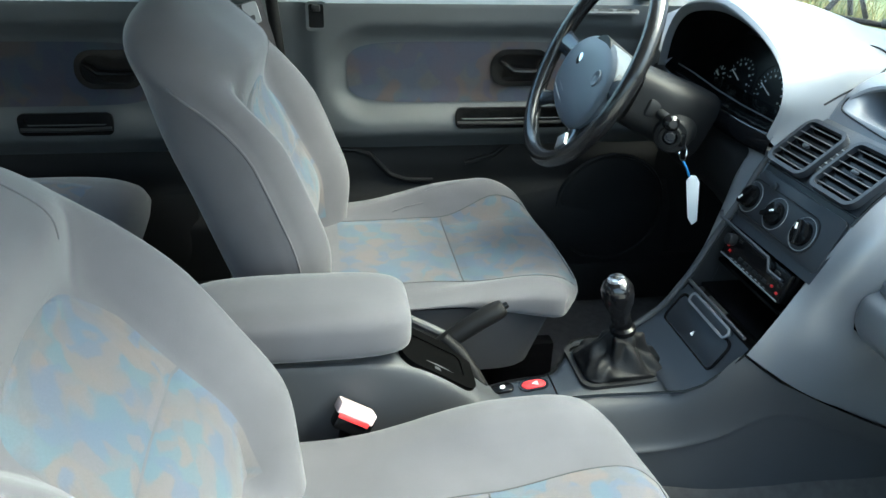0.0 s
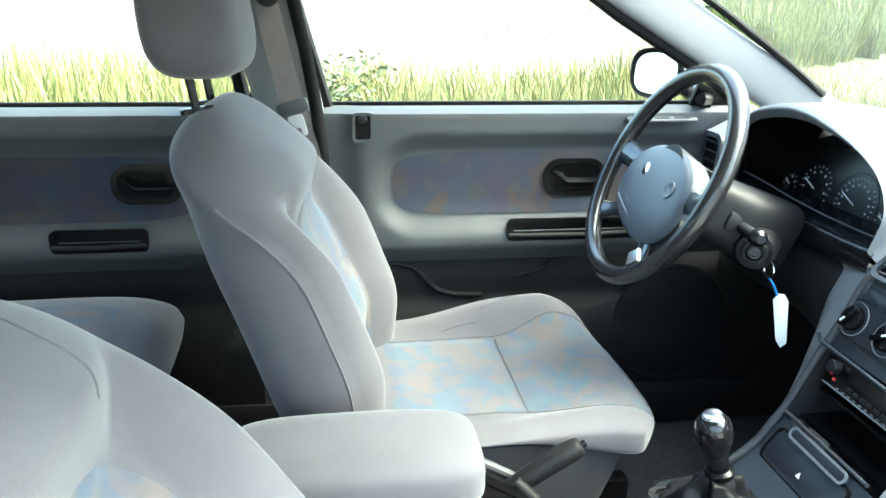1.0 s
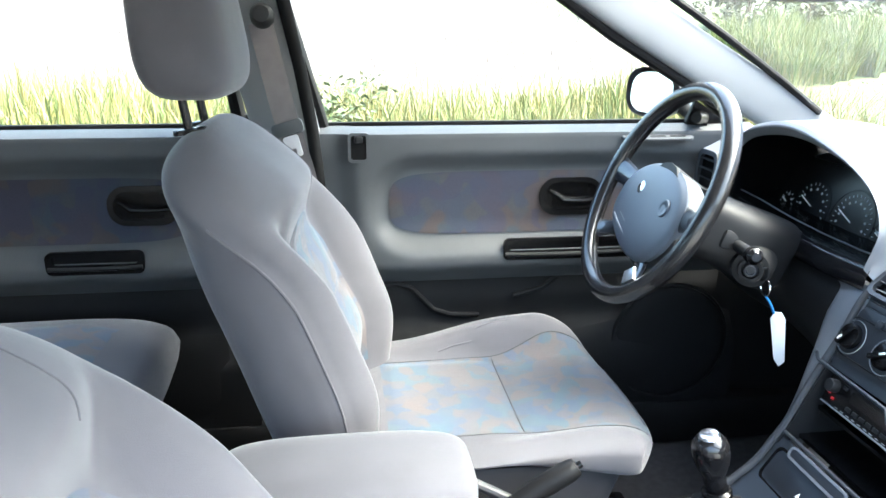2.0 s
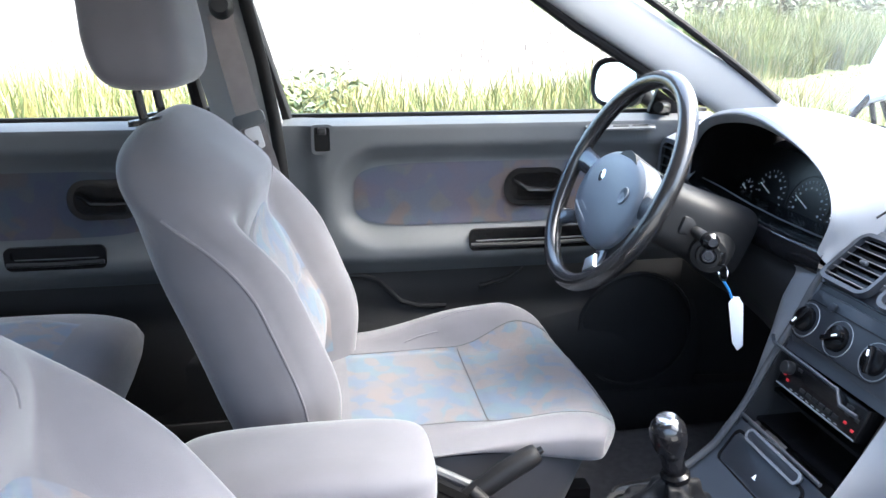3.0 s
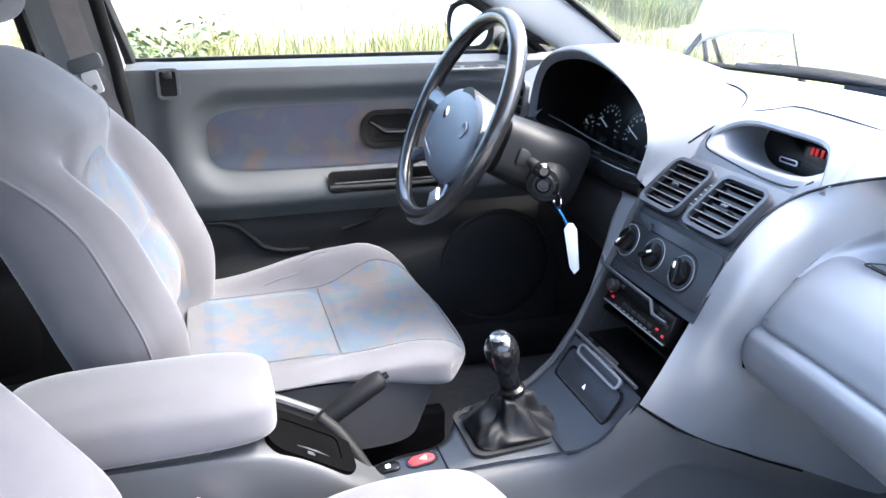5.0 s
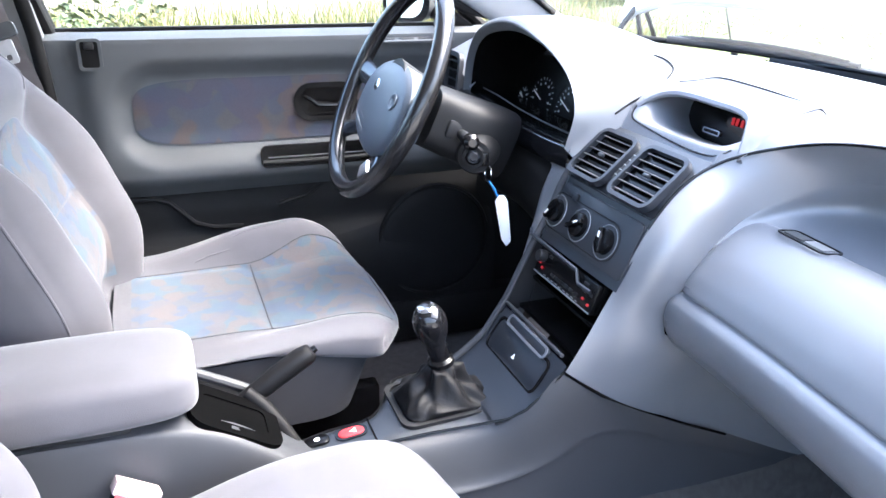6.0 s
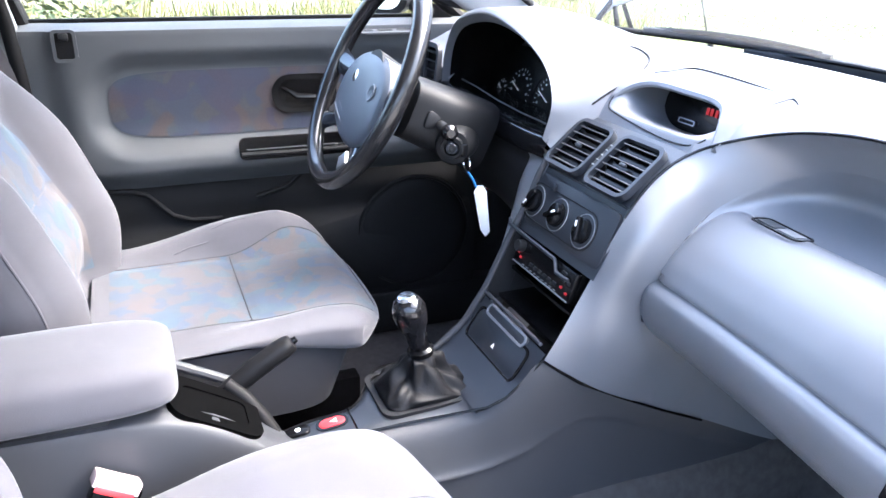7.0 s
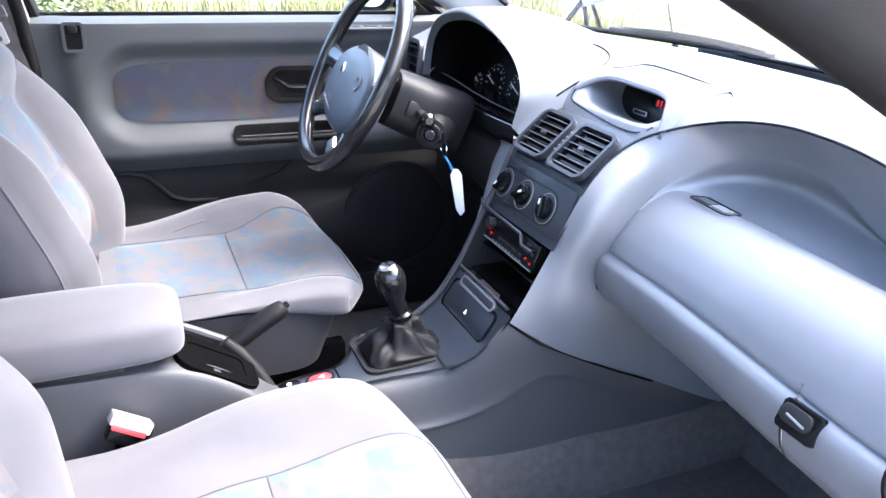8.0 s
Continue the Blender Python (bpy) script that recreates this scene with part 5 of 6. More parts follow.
dpart("bay_back", box(0.01, 0.20, 0.13, pose(0.565, -0.008, 0.65)), BLACK)
dpart("bay_floor", box(0.16, 0.190, 0.006, pose(0.482, 0.0, 0.588)), BLACK)
dpart("bay_shelf", box(0.15, 0.19, 0.006, pose(0.495, -0.008, 0.640)), BLACK)
dpart("bay_top", box(0.14, 0.19, 0.006, pose(0.51, -0.008, 0.709)), BLACK)
dpart("stack_joint", tube([tuple(on_stack(0.807, y, 0.0008).translation) for y in (YL, 0, YR)], 0.0018, 6), BLACK)


def air_vent(y, z, w, h, skew):
    m = on_stack(z, y, 0.0) @ pose(0, 0, 0, 0, 0, skew)
    v = part("air_vent", moved(ring_plate(rounded(w, h, 0.018, 6), rounded(w - 0.013, h - 0.013, 0.012, 6), 0.012, m), D), CONSOLE, dash, "dark slatted air vent")
    part("vent_back", moved(slab(rounded(w - 0.008, h - 0.008, 0.014, 6), 0.001, m @ Matrix.Translation((0, 0, 0.0012))), D), BLACK, v)
    n = 6
    for i in range(n):
        yy = -h / 2 + 0.014 + (h - 0.028) * i / (n - 1)
        ww = w - 0.016 - (0.012 if i in (0, n - 1) else 0)
        part("slat", moved(box(ww, 0.0018, 0.009, m @ pose(0, yy, 0.0065, 28, 0, 0), 0.0008, 1), D), CHARCOAL, v)
    part("vent_tab", moved(box(0.014, 0.006, 0.006, m @ pose(0.0, 0.0, 0.011), 0.002), D), CONSOLE, v)


air_vent(0.050, 0.844, 0.100, 0.096, 0)
air_vent(-0.071, 0.844, 0.104, 0.098, 0)
wheel_m = on_stack(0.846, -0.0095, 0.003)
tw = part("thumb_wheel", moved(box(0.010, 0.060, 0.008, wheel_m, 0.003), D), DARK, dash)
for i in range(5):
    part("rib", moved(box(0.006, 0.002, 0.003, wheel_m @ pose(0, -0.02 + 0.01 * i, 0.004), 0.001), D), PRINT, tw)

# heater controls
hp = part("heater_panel", moved(slab(rounded(0.222, 0.088, 0.010), 0.004, on_stack(0.757, -0.015), 0.0015), D), CONSOLE, dash, "heater panel with three rotary knobs")
part("recess", moved(ring_plate(rounded(0.206, 0.062, 0.029, 8), rounded(0.202, 0.058, 0.027, 8), 0.0015, on_stack(0.753, 0.010, 0.004)), D), DARK, hp)
for k, y in enumerate((0.086, 0.013, -0.062)):
    m = on_stack(0.752, y, 0.004)
    kn = part("knob", moved(lathe([(0.0, 0.009), (0.0155, 0.009), (0.0185, 0.007), (0.0195, 0.0), (0.0, 0.0)], 28, m), D), BLACK, hp, "black rotary heater knob")
    part("dial_ring", moved(lathe([(0.0252, 0.0), (0.0258, 0.0010), (0.0264, 0.0010), (0.0270, 0.0)], 36, m), D), PRINT, hp, "thin grey dial ring")
    part("knob_bar", moved(box(0.008, 0.038, 0.008, m @ pose(0, 0, 0.011, 0, 0, (150, -60, 20)[k]), 0.002), D), BLACK, kn)
    part("pointer", moved(box(0.003, 0.009, 0.002, m @ pose(0, 0, 0.0155, 0, 0, (150, -60, 20)[k]) @ pose(0, 0.008, 0), 0.0005), D), WHITE, kn)
part("rear_switch", moved(slab(rounded(0.014, 0.012, 0.004), 0.004, on_stack(0.785, 0.048, 0.004), 0.001), D), CONSOLE, hp)

# car radio in its bay, tilted faceplate
radio = thing("car_radio", 0.436, -0.005, 0.674, "black car radio with small red lit keys", "car radio")
R = frame_of((0, 0, 0), (0, -1, 0), (0.30, 0, 1))
part("chassis", moved(box(0.176, 0.048, 0.12, R @ pose(0, 0, -0.055), 0.002), Matrix.Identity(4)), BLACK, radio)
face = part("faceplate", box(0.178, 0.050, 0.012, R @ pose(0, 0, 0.006), 0.004), BLACK, radio)
part("radio_screen", box(0.080, 0.016, 0.002, R @ pose(0.006, 0.008, 0.0125)), GLOSS, face)
for i in range(6):
    part("key", box(0.011, 0.006, 0.003, R @ pose(-0.030 + 0.0145 * i, -0.010, 0.0125), 0.001), DARK, face)
for x, y in ((-0.077, 0.012), (-0.066, -0.010), (-0.076, -0.004), (0.062, -0.008), (0.078, -0.012)):
    part("lit_key", box(0.0055, 0.004, 0.003, R @ pose(x, y, 0.0125), 0.001), LED, face, "small red lit key")
for i in range(9):
    part("print_bar", box(0.006, 0.0012, 0.0012, R @ pose(-0.052 + 0.0125 * i, -0.0185, 0.0125)), PRINT, face)
for x, y, w in ((-0.050, 0.014, 0.010), (0.060, 0.014, 0.014), (0.060, 0.004, 0.010), (0.078, 0.004, 0.008)):
    part("small_key", box(w, 0.005, 0.003, R @ pose(x, y, 0.0125), 0.001), DARK, face)
part("face_edge", tube([tuple((R @ pose(x, y, 0.0125)).translation) for x, y in ((-0.086, -0.022), (0.086, -0.022))], 0.0012, 6), PRINT, face)
part("volume_knob", lathe([(0.0, 0.014), (0.009, 0.014), (0.010, 0.012), (0.010, 0.0)], 20, R @ pose(-0.070, 0.008, 0.011)), DARK, face)
# bracket bar over the radio bay
bar = thing("bay_clip", 0.43, 0.0, 0.71, "grey plastic trim strip above the radio", "trim strip")
part("strip", tube([(0.004, 0.130, 0.000), (-0.006, 0.110, -0.002), (-0.006, 0.02, -0.004), (-0.006, -0.040, -0.006), (-0.012, -0.056, -0.020), (-0.008, -0.085, -0.022)], 0.003, 8), CONSOLE, bar)

# ashtray and tray lip under the bay
tray = thing("ashtray", stack_x(0.552), 0.002, 0.552, "dark closed ashtray lid with a small symbol", "ashtray")
T = on_stack(0.552, 0.002)
T.translation = (0, 0, 0)
part("gap", ring_plate(rounded(0.172, 0.060, 0.012), rounded(0.164, 0.052, 0.010), 0.0035, T @ pose(0, 0, 0.0)), BLACK, tray)
part("ashtray_lid", slab(rounded(0.163, 0.051, 0.010), 0.004, T @ pose(0, 0, -0.0015), 0.002), CONSOLE, tray)
part("symbol", slab([(-0.004, -0.003), (0.004, -0.003), (0, 0.005)], 0.001, T @ pose(0.0, -0.008, 0.0024)), WHITE, tray)
part("pull_bar", slab(rounded(0.128, 0.019, 0.009), 0.006, T @ pose(0.004, 0.034, 0.001), 0.003), CONSOLE, tray, "raised pull bar of the ashtray")
part("bar_rim", ring_plate(rounded(0.130, 0.021, 0.010), rounded(0.122, 0.013, 0.006), 0.002, T @ pose(0.004, 0.034, 0.0062)), DASH, tray)
part("bay_sill", tube([tuple((T @ pose(x, 0.049, 0.002)).translation) for x in (-0.098, -0.05, 0.0, 0.05, 0.094)], 0.0032, 8), CHARCOAL, tray)

# instrument hood
RIM = [(0.495, 0.590, 0.845), (0.495, 0.572, 0.93), (0.495, 0.525, 0.993), (0.495, 0.44, 1.023), (0.495, 0.345, 1.029), (0.495, 0.228, 1.003), (0.495, 0.142, 0.962), (0.493, 0.108, 0.906), (0.484, 0.114, 0.840)]
REAR = [(0.78, 0.68, 0.885), (0.80, 0.64, 0.945), (0.82, 0.56, 0.968), (0.83, 0.43, 0.973), (0.82, 0.34, 0.972), (0.80, 0.24, 0.966), (0.715, 0.150, 0.950), (0.60, 0.105, 0.892), (0.495, 0.098, 0.825)]
HMID = [tuple(Vector(a) * .55 + Vector(b) * .45 + Vector((0, 0, 0.022 * math.sin(math.pi * i / 8)))) for i, (a, b) in enumerate(zip(RIM, REAR))]
hood = dpart("instrument_hood", loft([RIM, HMID, REAR], 24, 60), DASH, "grey hood over the instruments")
INNER = [(x + 0.010, 0.35 + (y - 0.35) * 0.985, 0.93 + (z - 0.93) * (0.74 if z > 0.93 else 0.92)) for x, y, z in RIM]
DEEP = [(x + 0.14, 0.35 + (y - 0.35) * 0.86, 0.905 + (z - 0.93) * 0.66) for x, y, z in RIM]
part("hood_lip", moved(loft([RIM, [(x - 0.007, 0.35 + (y - 0.35) * 0.993, 0.93 + (z - 0.93) * 0.90) for x, y, z in RIM], INNER], 8, 60), D), DASH, hood)
part("hood_lining", moved(loft([INNER, DEEP], 8, 60), D), BLACK, hood, "matt black lining")
part("hood_floor", moved(loft([[INNER[0], (0.50, 0.34, 0.842), INNER[-1]], [DEEP[0], (0.64, 0.34, 0.845), DEEP[-1]]], 8, 20), D), BLACK, hood)
SHELF = [(0.600, 0.862), (0.50, 0.858), (0.40, 0.850), (0.30, 0.846), (0.20, 0.846), (0.112, 0.850)]
part("cluster_shelf", moved(loft([[(0.520, y, z - 0.004) for y, z in SHELF], [(0.492, y, z) for y, z in SHELF], [(0.484, y, z - 0.008) for y, z in SHELF], [(0.480, y, z - 0.034) for y, z in SHELF], [(0.500, y, z - 0.040) for y, z in SHELF]], 16, 40), D), GLOSS, hood, "glossy black sill below the instruments")
part("sill_line", moved(tube([(0.532, y, z + 0.004) for y, z in SHELF], 0.0016, 6), D), CHARCOAL, hood)
cluster = part("instrument_panel", moved(slab(rounded(0.42, 0.15, 0.05, 8), 0.004, frame_of((0.613, 0.35, 0.872), (0, -1, 0), (0.3, 0, 1))), D), BLACK, dash, "black instrument panel with pale dial marks")
C = frame_of((0.609, 0.35, 0.862), (0, -1, 0), (0.3, 0, 1))
for cx, cy, r, n in ((-0.100, -0.003, 0.050, 9), (0.018, -0.004, 0.055, 12), (0.105, -0.012, 0.027, 5), (-0.176, -0.012, 0.022, 5)):
    g = part("gauge", moved(lathe([(r + 0.004, 0.0), (r + 0.003, 0.003), (r, 0.001), (0.0, 0.001)], 40, C @ pose(cx, cy, 0.001)), D), BLACK, cluster, "round dial")
    ticks = [box(0.0014, 0.005, 0.001, C @ pose(cx, cy, 0.003) @ pose(0, 0, 0, 0, 0, 125 - 250 * i / (n * 2 - 2)) @ pose(0, r * 0.86, 0)) for i in range(n * 2 - 1)]
    part("ticks", moved(join(*ticks), D), DIAL, g)
    part("numerals", moved(join(*[slab(rounded(0.0042, 0.0046, 0.001, 1), 0.001, C @ pose(cx, cy, 0.003) @ pose(0, 0, 0, 0, 0, 125 - 250 * i / (n - 1)) @ pose(0, r * 0.66, 0)) for i in range(n)]), D), DIAL, g)
    part("needle", moved(box(0.002, r * 0.8, 0.001, C @ pose(cx, cy, 0.005) @ pose(0, 0, 0, 0, 0, 70) @ pose(0, r * 0.36, 0)), D), WHITE, g)

# lower dash on the driver's side
dpart("knee_panel", loft([[(0.490, 0.085, 0.815), (0.494, 0.20, 0.812), (0.494, 0.34, 0.816), (0.496, 0.50, 0.825), (0.50, 0.72, 0.84)],
                          [(0.462, 0.088, 0.76), (0.475, 0.20, 0.775), (0.48, 0.34, 0.78), (0.48, 0.50, 0.79), (0.50, 0.72, 0.80)],
                          [(0.440, 0.090, 0.69), (0.475, 0.20, 0.70), (0.49, 0.34, 0.71), (0.49, 0.50, 0.71), (0.52, 0.72, 0.72)],
                          [(0.425, 0.094, 0.61), (0.52, 0.20, 0.64), (0.54, 0.34, 0.66), (0.54, 0.50, 0.66), (0.56, 0.72, 0.66)],
                          [(0.40, 0.10, 0.54), (0.62, 0.20, 0.60), (0.66, 0.34, 0.64), (0.66, 0.50, 0.64), (0.66, 0.72, 0.64)]], 24, 30), SHROUD, "dark lower dash panel")
dpart("side_fairing", loft([[(0.488, 0.094, 0.828), (0.468, 0.096, 0.78), (0.430, 0.100, 0.69), (0.390, 0.102, 0.61), (0.342, 0.108, 0.535), (0.285, 0.115, 0.490)],
                            [(0.488, 0.150, 0.815), (0.474, 0.170, 0.775), (0.452, 0.165, 0.69), (0.425, 0.150, 0.61), (0.385, 0.130, 0.535), (0.32, 0.122, 0.490)],
                            [(0.490, 0.215, 0.812), (0.52, 0.205, 0.77), (0.53, 0.175, 0.69), (0.53, 0.15, 0.61), (0.52, 0.135, 0.54), (0.48, 0.13, 0.49)]], 14, 30), DASH, "grey plastic stack fairing")
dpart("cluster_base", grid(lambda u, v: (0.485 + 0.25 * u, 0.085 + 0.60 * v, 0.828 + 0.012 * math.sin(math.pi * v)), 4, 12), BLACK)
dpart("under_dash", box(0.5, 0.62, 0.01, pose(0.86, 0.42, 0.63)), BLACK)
end_l = dpart("end_cap", loft([[(0.50, 0.575, 0.865), (0.50, 0.64, 0.90), (0.50, 0.70, 0.93)], [(0.62, 0.60, 0.96), (0.62, 0.66, 0.965), (0.62, 0.72, 0.97)], [(0.84, 0.60, 0.985), (0.84, 0.66, 0.985), (0.84, 0.72, 0.985)]], 10, 8), DASH)
sv = part("side_vent", moved(ring_plate(rounded(0.085, 0.10, 0.02), rounded(0.065, 0.08, 0.014), 0.01, frame_of((0.492, 0.645, 0.885), (0, -1, 0), (0.1, 0, 1))), D), CHARCOAL, dash, "grey-rimmed side air vent")
part("vent_back", moved(slab(rounded(0.075, 0.09, 0.016), 0.002, frame_of((0.492, 0.645, 0.885), (0, -1, 0), (0.1, 0, 1))), D), BLACK, sv)
for i in range(4):
    part("slat", moved(box(0.062, 0.003, 0.012, frame_of((0.490, 0.645, 0.855 + 0.02 * i), (0, -1, 0), (0.1, 0, 1)), 0.001), D), DARK, sv)

# door-top demister slots
dem = thing("demister_vent", 0.40, 0.712, 0.952, "grey slotted demister outlet on the door top", "vent")
part("frame", slab(rounded(0.16, 0.028, 0.012), 0.005, pose(0, 0, -0.001, 14, 0, 0), 0.002), TRIM, dem)
for x in (-0.045, 0.0, 0.045):
    part("slot", slab(rounded(0.036, 0.009, 0.004), 0.001, pose(x, -0.001, 0.0042, 14, 0, 0)), DARK, dem)

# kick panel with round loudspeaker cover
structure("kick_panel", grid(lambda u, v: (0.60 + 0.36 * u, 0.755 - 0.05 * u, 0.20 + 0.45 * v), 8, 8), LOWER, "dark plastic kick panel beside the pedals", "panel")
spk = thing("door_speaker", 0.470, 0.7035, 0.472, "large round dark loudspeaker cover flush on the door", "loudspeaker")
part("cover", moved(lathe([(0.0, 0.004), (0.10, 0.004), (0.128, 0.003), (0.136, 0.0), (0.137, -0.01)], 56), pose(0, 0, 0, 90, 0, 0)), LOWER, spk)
part("rim", moved(lathe([(0.137, -0.004), (0.139, 0.004), (0.143, 0.004), (0.146, -0.004)], 56), pose(0, 0, 0, 90, 0, 0)), SHROUD, spk)


# ---- steering wheel and column ----
W = frame_of((0.252, 0.374, 0.911), (0, -1, 0), (0.44, 0, 0.90))
wheel = new("steering_wheel")
wheel.matrix_world = W
tagged(wheel, "black leather steering wheel with grey airbag pad", "steering wheel")
RIM_LEATHER = material("polished_leather", (0.010, 0.010, 0.011), 0.24, vary=0.3, scale=40, bump=0.10, bump_scale=300, coat=0.25)
RW = 0.192
part("rim", tube([(RW * math.cos(a), RW * math.sin(a), 0) for a in np.linspace(0, 2 * math.pi, 72, endpoint=False)], lambda t: 0.0160, 16, closed=True), RIM_LEATHER, wheel, "worn black leather rim")


def pad(u, v):
    """A domed shield, narrower at its top and drawn down to the lower spoke."""
    a = 2 * math.pi * v
    c, s = math.cos(a), math.sin(a)
    up, down = max(0.0, s), max(0.0, -s)
    x = 0.127 * power(c, 0.7) * (1 - 0.22 * up ** 2 - 0.38 * down ** 2) + 0.035 * down ** 2
    y = 0.086 * power(s, 0.75)
    return (u * x - 0.012, u * y - 0.032, 0.015 * max(0.0, 1 - u ** 4) ** 0.5 - 0.012)


part("airbag_pad", grid(pad, 20, 60, closed=True), PAD, wheel, "grey-blue airbag pad")
part("pad_side", grid(lambda u, v: ((pad(0.999, v)[0] + 0.012) * (1 - 0.06 * u) - 0.012, (pad(0.999, v)[1] + 0.032) * (1 - 0.06 * u) - 0.032, -0.010 - 0.042 * u), 4, 60, closed=True), PAD, wheel)
part("pad_logo", moved(lathe([(0.0, 0.0012), (0.010, 0.001), (0.012, 0.0)], 20), pose(-0.046, -0.001, 0.0028)), CHROME, wheel, "small bright round badge")
part("pad_button", moved(lathe([(0.0, -0.001), (0.009, -0.0006), (0.012, 0.0014), (0.0145, 0.0014), (0.016, -0.001)], 24), pose(0.066, -0.014, 0.0026)), PAD, wheel, "round horn button")
# black gloss spokes; the blue of the mirrored sky is in the base colour
SPOKE = material("spoke_gloss", (0.016, 0.019, 0.026), 0.16, vary=0.1, scale=20, coat=0.4)
for a, b, w0, w1 in (((-0.080, -0.004), (-0.188, 0.012), 0.022, 0.018), ((0.080, -0.014), (0.188, -0.010), 0.022, 0.018), ((-0.080, -0.076), (-0.152, -0.116), 0.016, 0.014), ((0.040, -0.090), (0.092, -0.166), 0.019, 0.016)):
    m = ((a[0] + b[0]) / 2, (a[1] + b[1]) / 2)
    part("spoke", tube([(*a, -0.022), (*m, -0.016), (*b, -0.002)], lambda t, w0=w0, w1=w1: w0 + (w1 - w0) * t + 0.008 * (2 * t - 1) ** 4, 16, flat=0.36, up=(0, 0, 1)), SPOKE, wheel, "glossy black spoke, tinted blue for the reflected sky")
part("lower_cover", slab([(0.0, -0.060), (0.105, -0.035), (0.122, -0.062), (0.092, -0.112), (0.045, -0.132), (0.0, -0.120)], 0.022, pose(0, 0, -0.040), 0.005), DARK, wheel, "black lower cover beside the pad")
for k in (0, 1):
    part("pad_groove", tube([(-0.098 - 0.006 * k + 0.028 * t, -0.052 - 0.014 * k - 0.0075 * t, 0.0012 - 0.0016 * abs(t - 1.6)) for t in (0, 1, 2, 3, 3.6)], 0.0024, 6), PRINT, wheel)
part("lower_bezel", slab([(-0.014, 0.0), (0.014, 0.0), (0.017, -0.024), (-0.017, -0.024)], 0.006, pose(0.079, -0.128, 0.004, 0, 0, 38), 0.002), STEEL, wheel, "bright lower spoke trim")
part("hub", rod((0, 0, -0.09), (0, 0, -0.004), 0.045, 0.06), DARK, wheel)

column = thing("steering_column", 0.352, 0.352, 0.852, "dark grey steering column shroud with ignition lock", "steering column")


def shroud(u, v):
    a = 2 * math.pi * v
    p = Vector((-0.045, 0.0, 0.020)).lerp(Vector((0.105, 0.0, -0.045)), u)
    return p + Vector((0.15, 0, 0.35)).normalized() * (0.055 + 0.01 * u) * power(math.sin(a), 0.5) + Vector((0, 1, 0)) * (0.085 + 0.02 * math.sin(math.pi * u)) * power(math.cos(a), 0.5)


part("shroud", grid(shroud, 20, 48, closed=True, cap0=True), SHROUD, column, "dark grey shroud")
FACE = frame_of((0.030, -0.100, -0.038), (0.8, -0.55, 0), (0, 0, 1))
part("lock_boss", lathe([(0.0, 0.030), (0.012, 0.030), (0.014, 0.036), (0.019, 0.036), (0.021, 0.030), (0.029, 0.029), (0.033, 0.022), (0.036, -0.03)], 36, FACE), SHROUD, column, "round ignition lock boss")
lock = part("ignition_lock", lathe([(0.0, 0.034), (0.006, 0.034), (0.0065, 0.039), (0.009, 0.039), (0.011, 0.034), (0.012, 0.028)], 24, FACE), CONSOLE, column)
part("stalk_boss", box(0.05, 0.03, 0.035, pose(-0.003, -0.085, 0.0, 0, 20, 0), 0.008), DARK, column)
stalk = thing("column_stalk", 0.352, 0.255, 0.848, "short black column stalk with glossy end", "stalk")
part("rod", rod((0, 0, 0), (-0.010, -0.06, 0.003), 0.009, 0.011), DARK, stalk)
part("tip", lathe([(0.0, 0.024), (0.007, 0.024), (0.013, 0.018), (0.014, 0.006), (0.011, 0.0), (0.0, 0.0)], 24, frame_of((-0.010, -0.06, 0.003), (1, -0.15, 0), (0, 0.1, 1)) @ pose(0, 0, 0)), GLOSS, stalk)

# key ring with a white paper tag
keys = thing("car_key", 0.388, 0.216, 0.793, "car key with split ring, blue loop and white tag", "key")
part("key_bow", box(0.012, 0.020, 0.024, pose(-0.006, 0.006, 0.018), 0.003), BLACK, keys)
part("split_ring", tube([(0.0, 0.014 * math.cos(a), -0.006 + 0.014 * math.sin(a)) for a in np.linspace(0, 2 * math.pi, 28, endpoint=False)], 0.0016, 6, closed=True), CHROME, keys)
part("blue_loop", tube([(0.0, -0.004, -0.019), (0.010, -0.006, -0.034), (0.016, -0.007, -0.048)], 0.0045, 8, flat=0.5), BLUE, keys, "blue plastic loop")
part("tag", slab([(-0.011, 0.0), (-0.004, 0.012), (0.006, 0.012), (0.012, 0.0), (0.011, -0.078), (0.002, -0.088), (-0.006, -0.074)], 0.0025, frame_of((0.024, -0.008, -0.058), (0.75, -0.6, 0.1), (-0.20, 0, 1)), 0.0008), WHITE, keys, "white paper key tag")

# ---- seat belt, mirror ----
belt = thing("seat_belt", -0.425, 0.67, 1.185, "grey seat belt hanging from the centre pillar", "seat belt")
def strap(pts, wide, across):
    """Flat webbing along points, its width lying along across."""
    k = evenly(pts)
    w = Vector(across).normalized() * wide / 2
    n = Vector((0.1, -0.95, 0.3)).normalized() * 0.0012
    return grid(lambda u, v: curve(k, u) + w * (1, -1, -1, 1)[round(v * 4) % 4] + n * (1, 1, -1, -1)[round(v * 4) % 4], 24, 4, closed=True, cap0=True, cap1=True)


part("webbing", strap([(0.0, -0.006, 0.0), (0.020, -0.022, -0.09), (0.042, -0.038, -0.185)], 0.046, (1, 0, 0.1)), BELT, belt, "grey woven webbing")
part("lower_webbing", strap([(0.046, -0.030, -0.200), (0.075, 0.004, -0.33), (0.105, 0.03, -0.60)], 0.046, (1, 0, 0.1)), BELT, belt, "grey woven webbing")
part("anchor", lathe([(0.0, 0.034), (0.015, 0.034), (0.021, 0.026), (0.023, 0.0)], 24, frame_of((0.004, 0.0, 0.012), (1, 0, 0), (0, 0.2, 1))), DARK, belt, "dark round belt anchor")
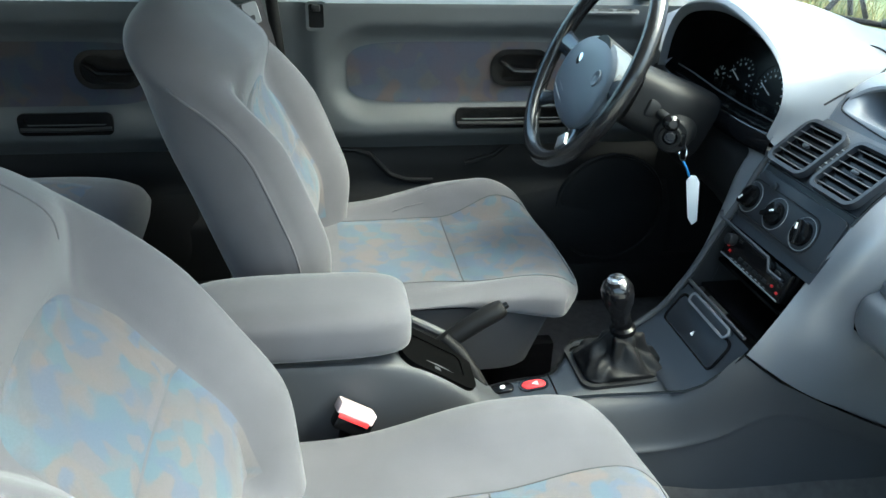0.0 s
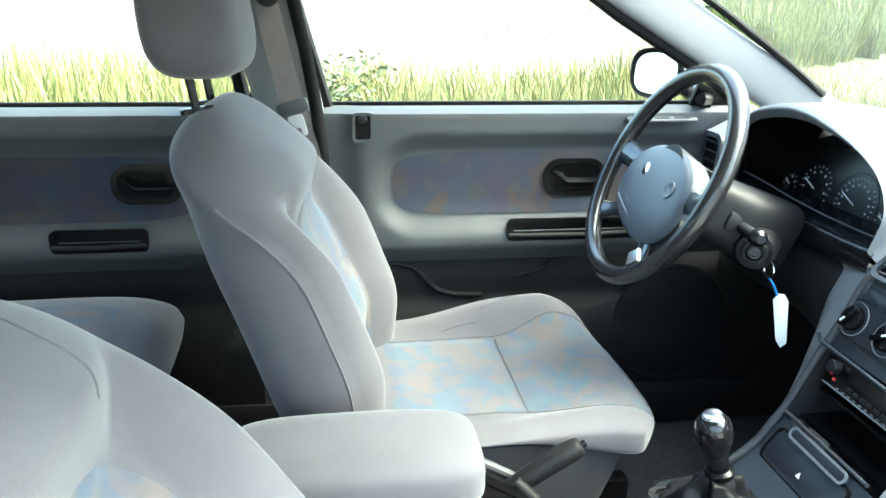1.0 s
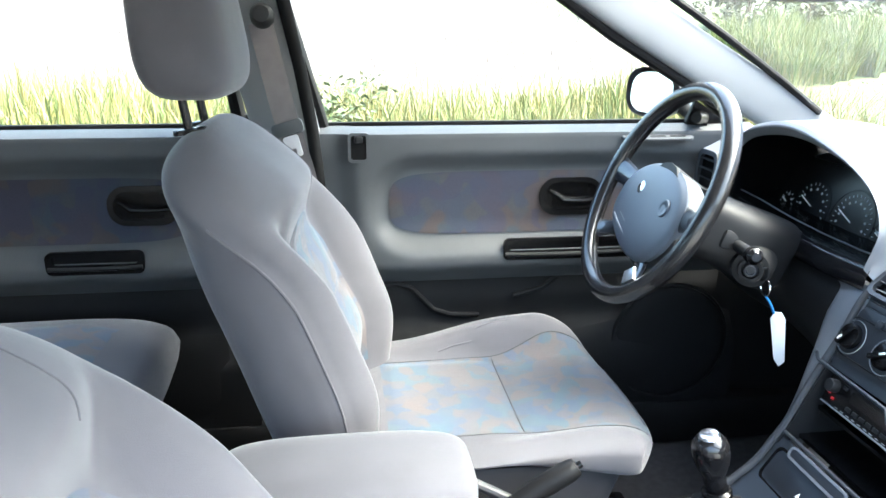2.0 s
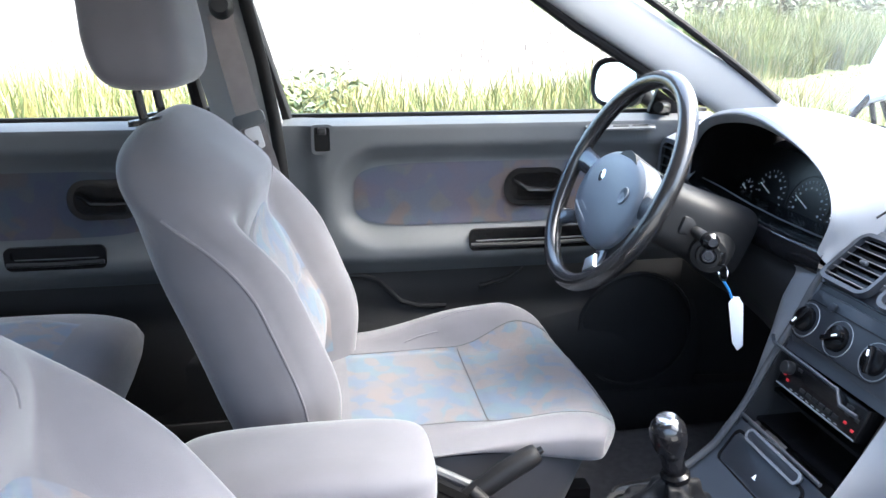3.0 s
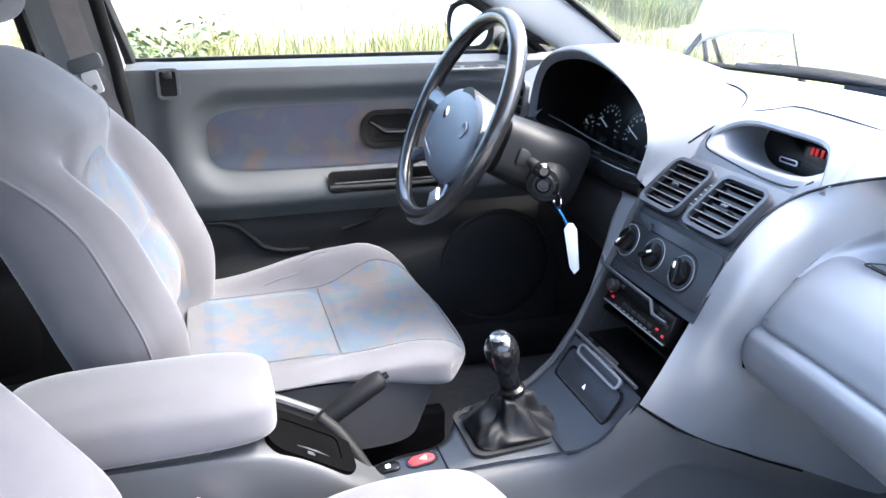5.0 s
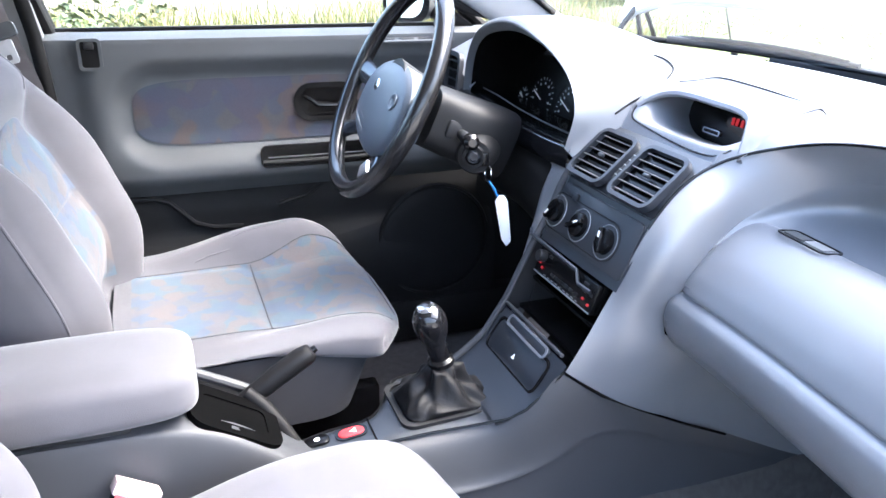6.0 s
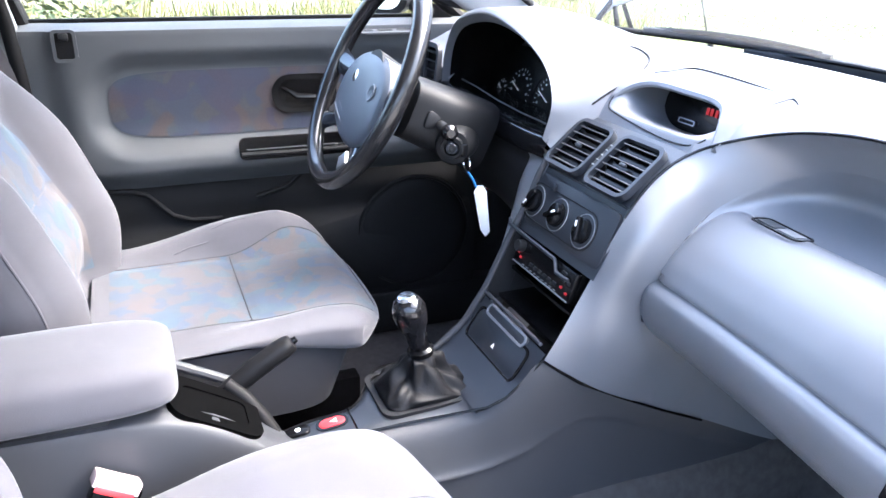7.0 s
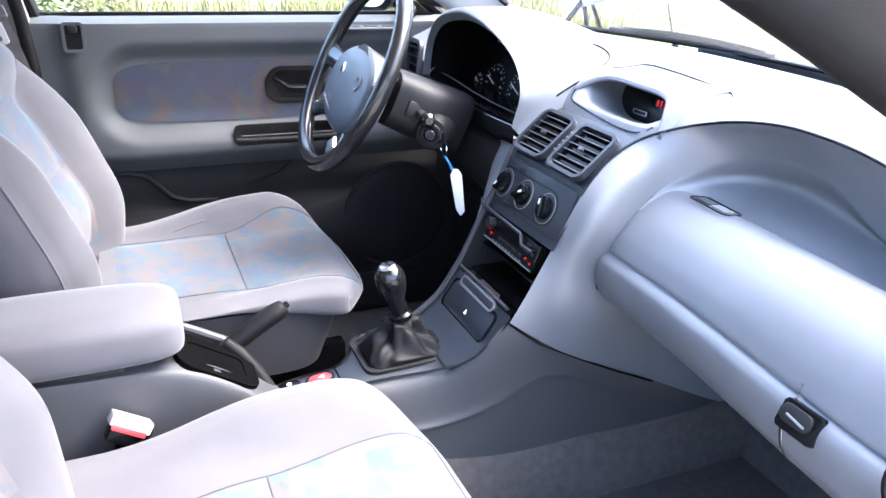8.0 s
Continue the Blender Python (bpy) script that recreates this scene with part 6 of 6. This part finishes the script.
part("tongue_grip", slab(rounded(0.060, 0.026, 0.006), 0.010, frame_of((0.044, -0.044, -0.192), (1, -0.1, 0.30), (0, 0.2, 1)), 0.002), TRIM, belt, "grey plastic tongue grip")
part("tongue", ring_plate(rounded(0.030, 0.042, 0.005), rounded(0.010, 0.010, 0.003, 5, 0.0, -0.009), 0.003, frame_of((0.052, -0.046, -0.226), (1, -0.1, 0.30), (0, 0.2, 1))), PALE_STEEL, belt, "steel belt tongue with its bright reflection in the colour")

mirror = thing("door_mirror", 0.505, 0.94, 0.995, "dark car door mirror", "mirror")


def shell(u, v):
    a = 2 * math.pi * v
    k = math.sin(math.pi / 2 * min(1, u)) ** 0.5
    return (0.07 - 0.12 * u + 0.0 * k, 0.074 * k * power(math.cos(a), 0.7) - 0.0, 0.06 * k * power(math.sin(a), 0.7) + 0.035)


TURNED = Matrix.Rotation(radians(33), 4, "Z")
part("mirror_shell", moved(grid(shell, 14, 40, closed=True), TURNED), CHARCOAL, mirror, "dark grey mirror housing")
M = material("mirror", (0.9, 0.9, 0.9), 0.02, metal=1.0, vary=0.0)
part("mirror_glass", slab([(0.060 * power(math.cos(a), 0.7), 0.048 * power(math.sin(a), 0.7)) for a in np.linspace(0, 2 * math.pi, 40, endpoint=False)], 0.002, TURNED @ frame_of((-0.051, 0, 0.035), (-0.05, -1, 0), (0.12, 0, 1))), M, mirror, "mirror glass")
part("mirror_foot", tube([(0.03, -0.06, 0.0), (0.02, -0.13, -0.012), (0.0, -0.19, -0.02)], 0.022, 12), BLACK, mirror)
part("sail", slab([(0.0, 0.0), (0.13, 0.0), (0.10, 0.035), (0.02, 0.085)], 0.01, frame_of((-0.03, -0.165, -0.045), (1, 0, 0), (0, -0.25, 1)), 0.003), BLACK, mirror)
part("adjuster", rod((0.01, -0.19, -0.005), (-0.02, -0.225, 0.0), 0.016, 0.012), BLACK, mirror)

rear_view = thing("rear_view_mirror", 0.29, 0.045, 1.256, "black rear-view mirror under the windscreen top", "mirror")
RV = frame_of((0, 0, 0), (0.10, -1, 0), (0.12, 0, 1))
part("housing", slab(rounded(0.20, 0.064, 0.024), 0.026, RV @ pose(0, 0, -0.022), 0.006), BLACK, rear_view)
part("mirror_glass", slab(rounded(0.188, 0.052, 0.020), 0.002, RV @ pose(0, 0, 0.003)), M, rear_view, "mirror glass")
part("stem", tube([(0.015, 0, 0.02), (0.03, 0, 0.06), (0.035, 0, 0.10)], 0.008, 10), BLACK, rear_view)
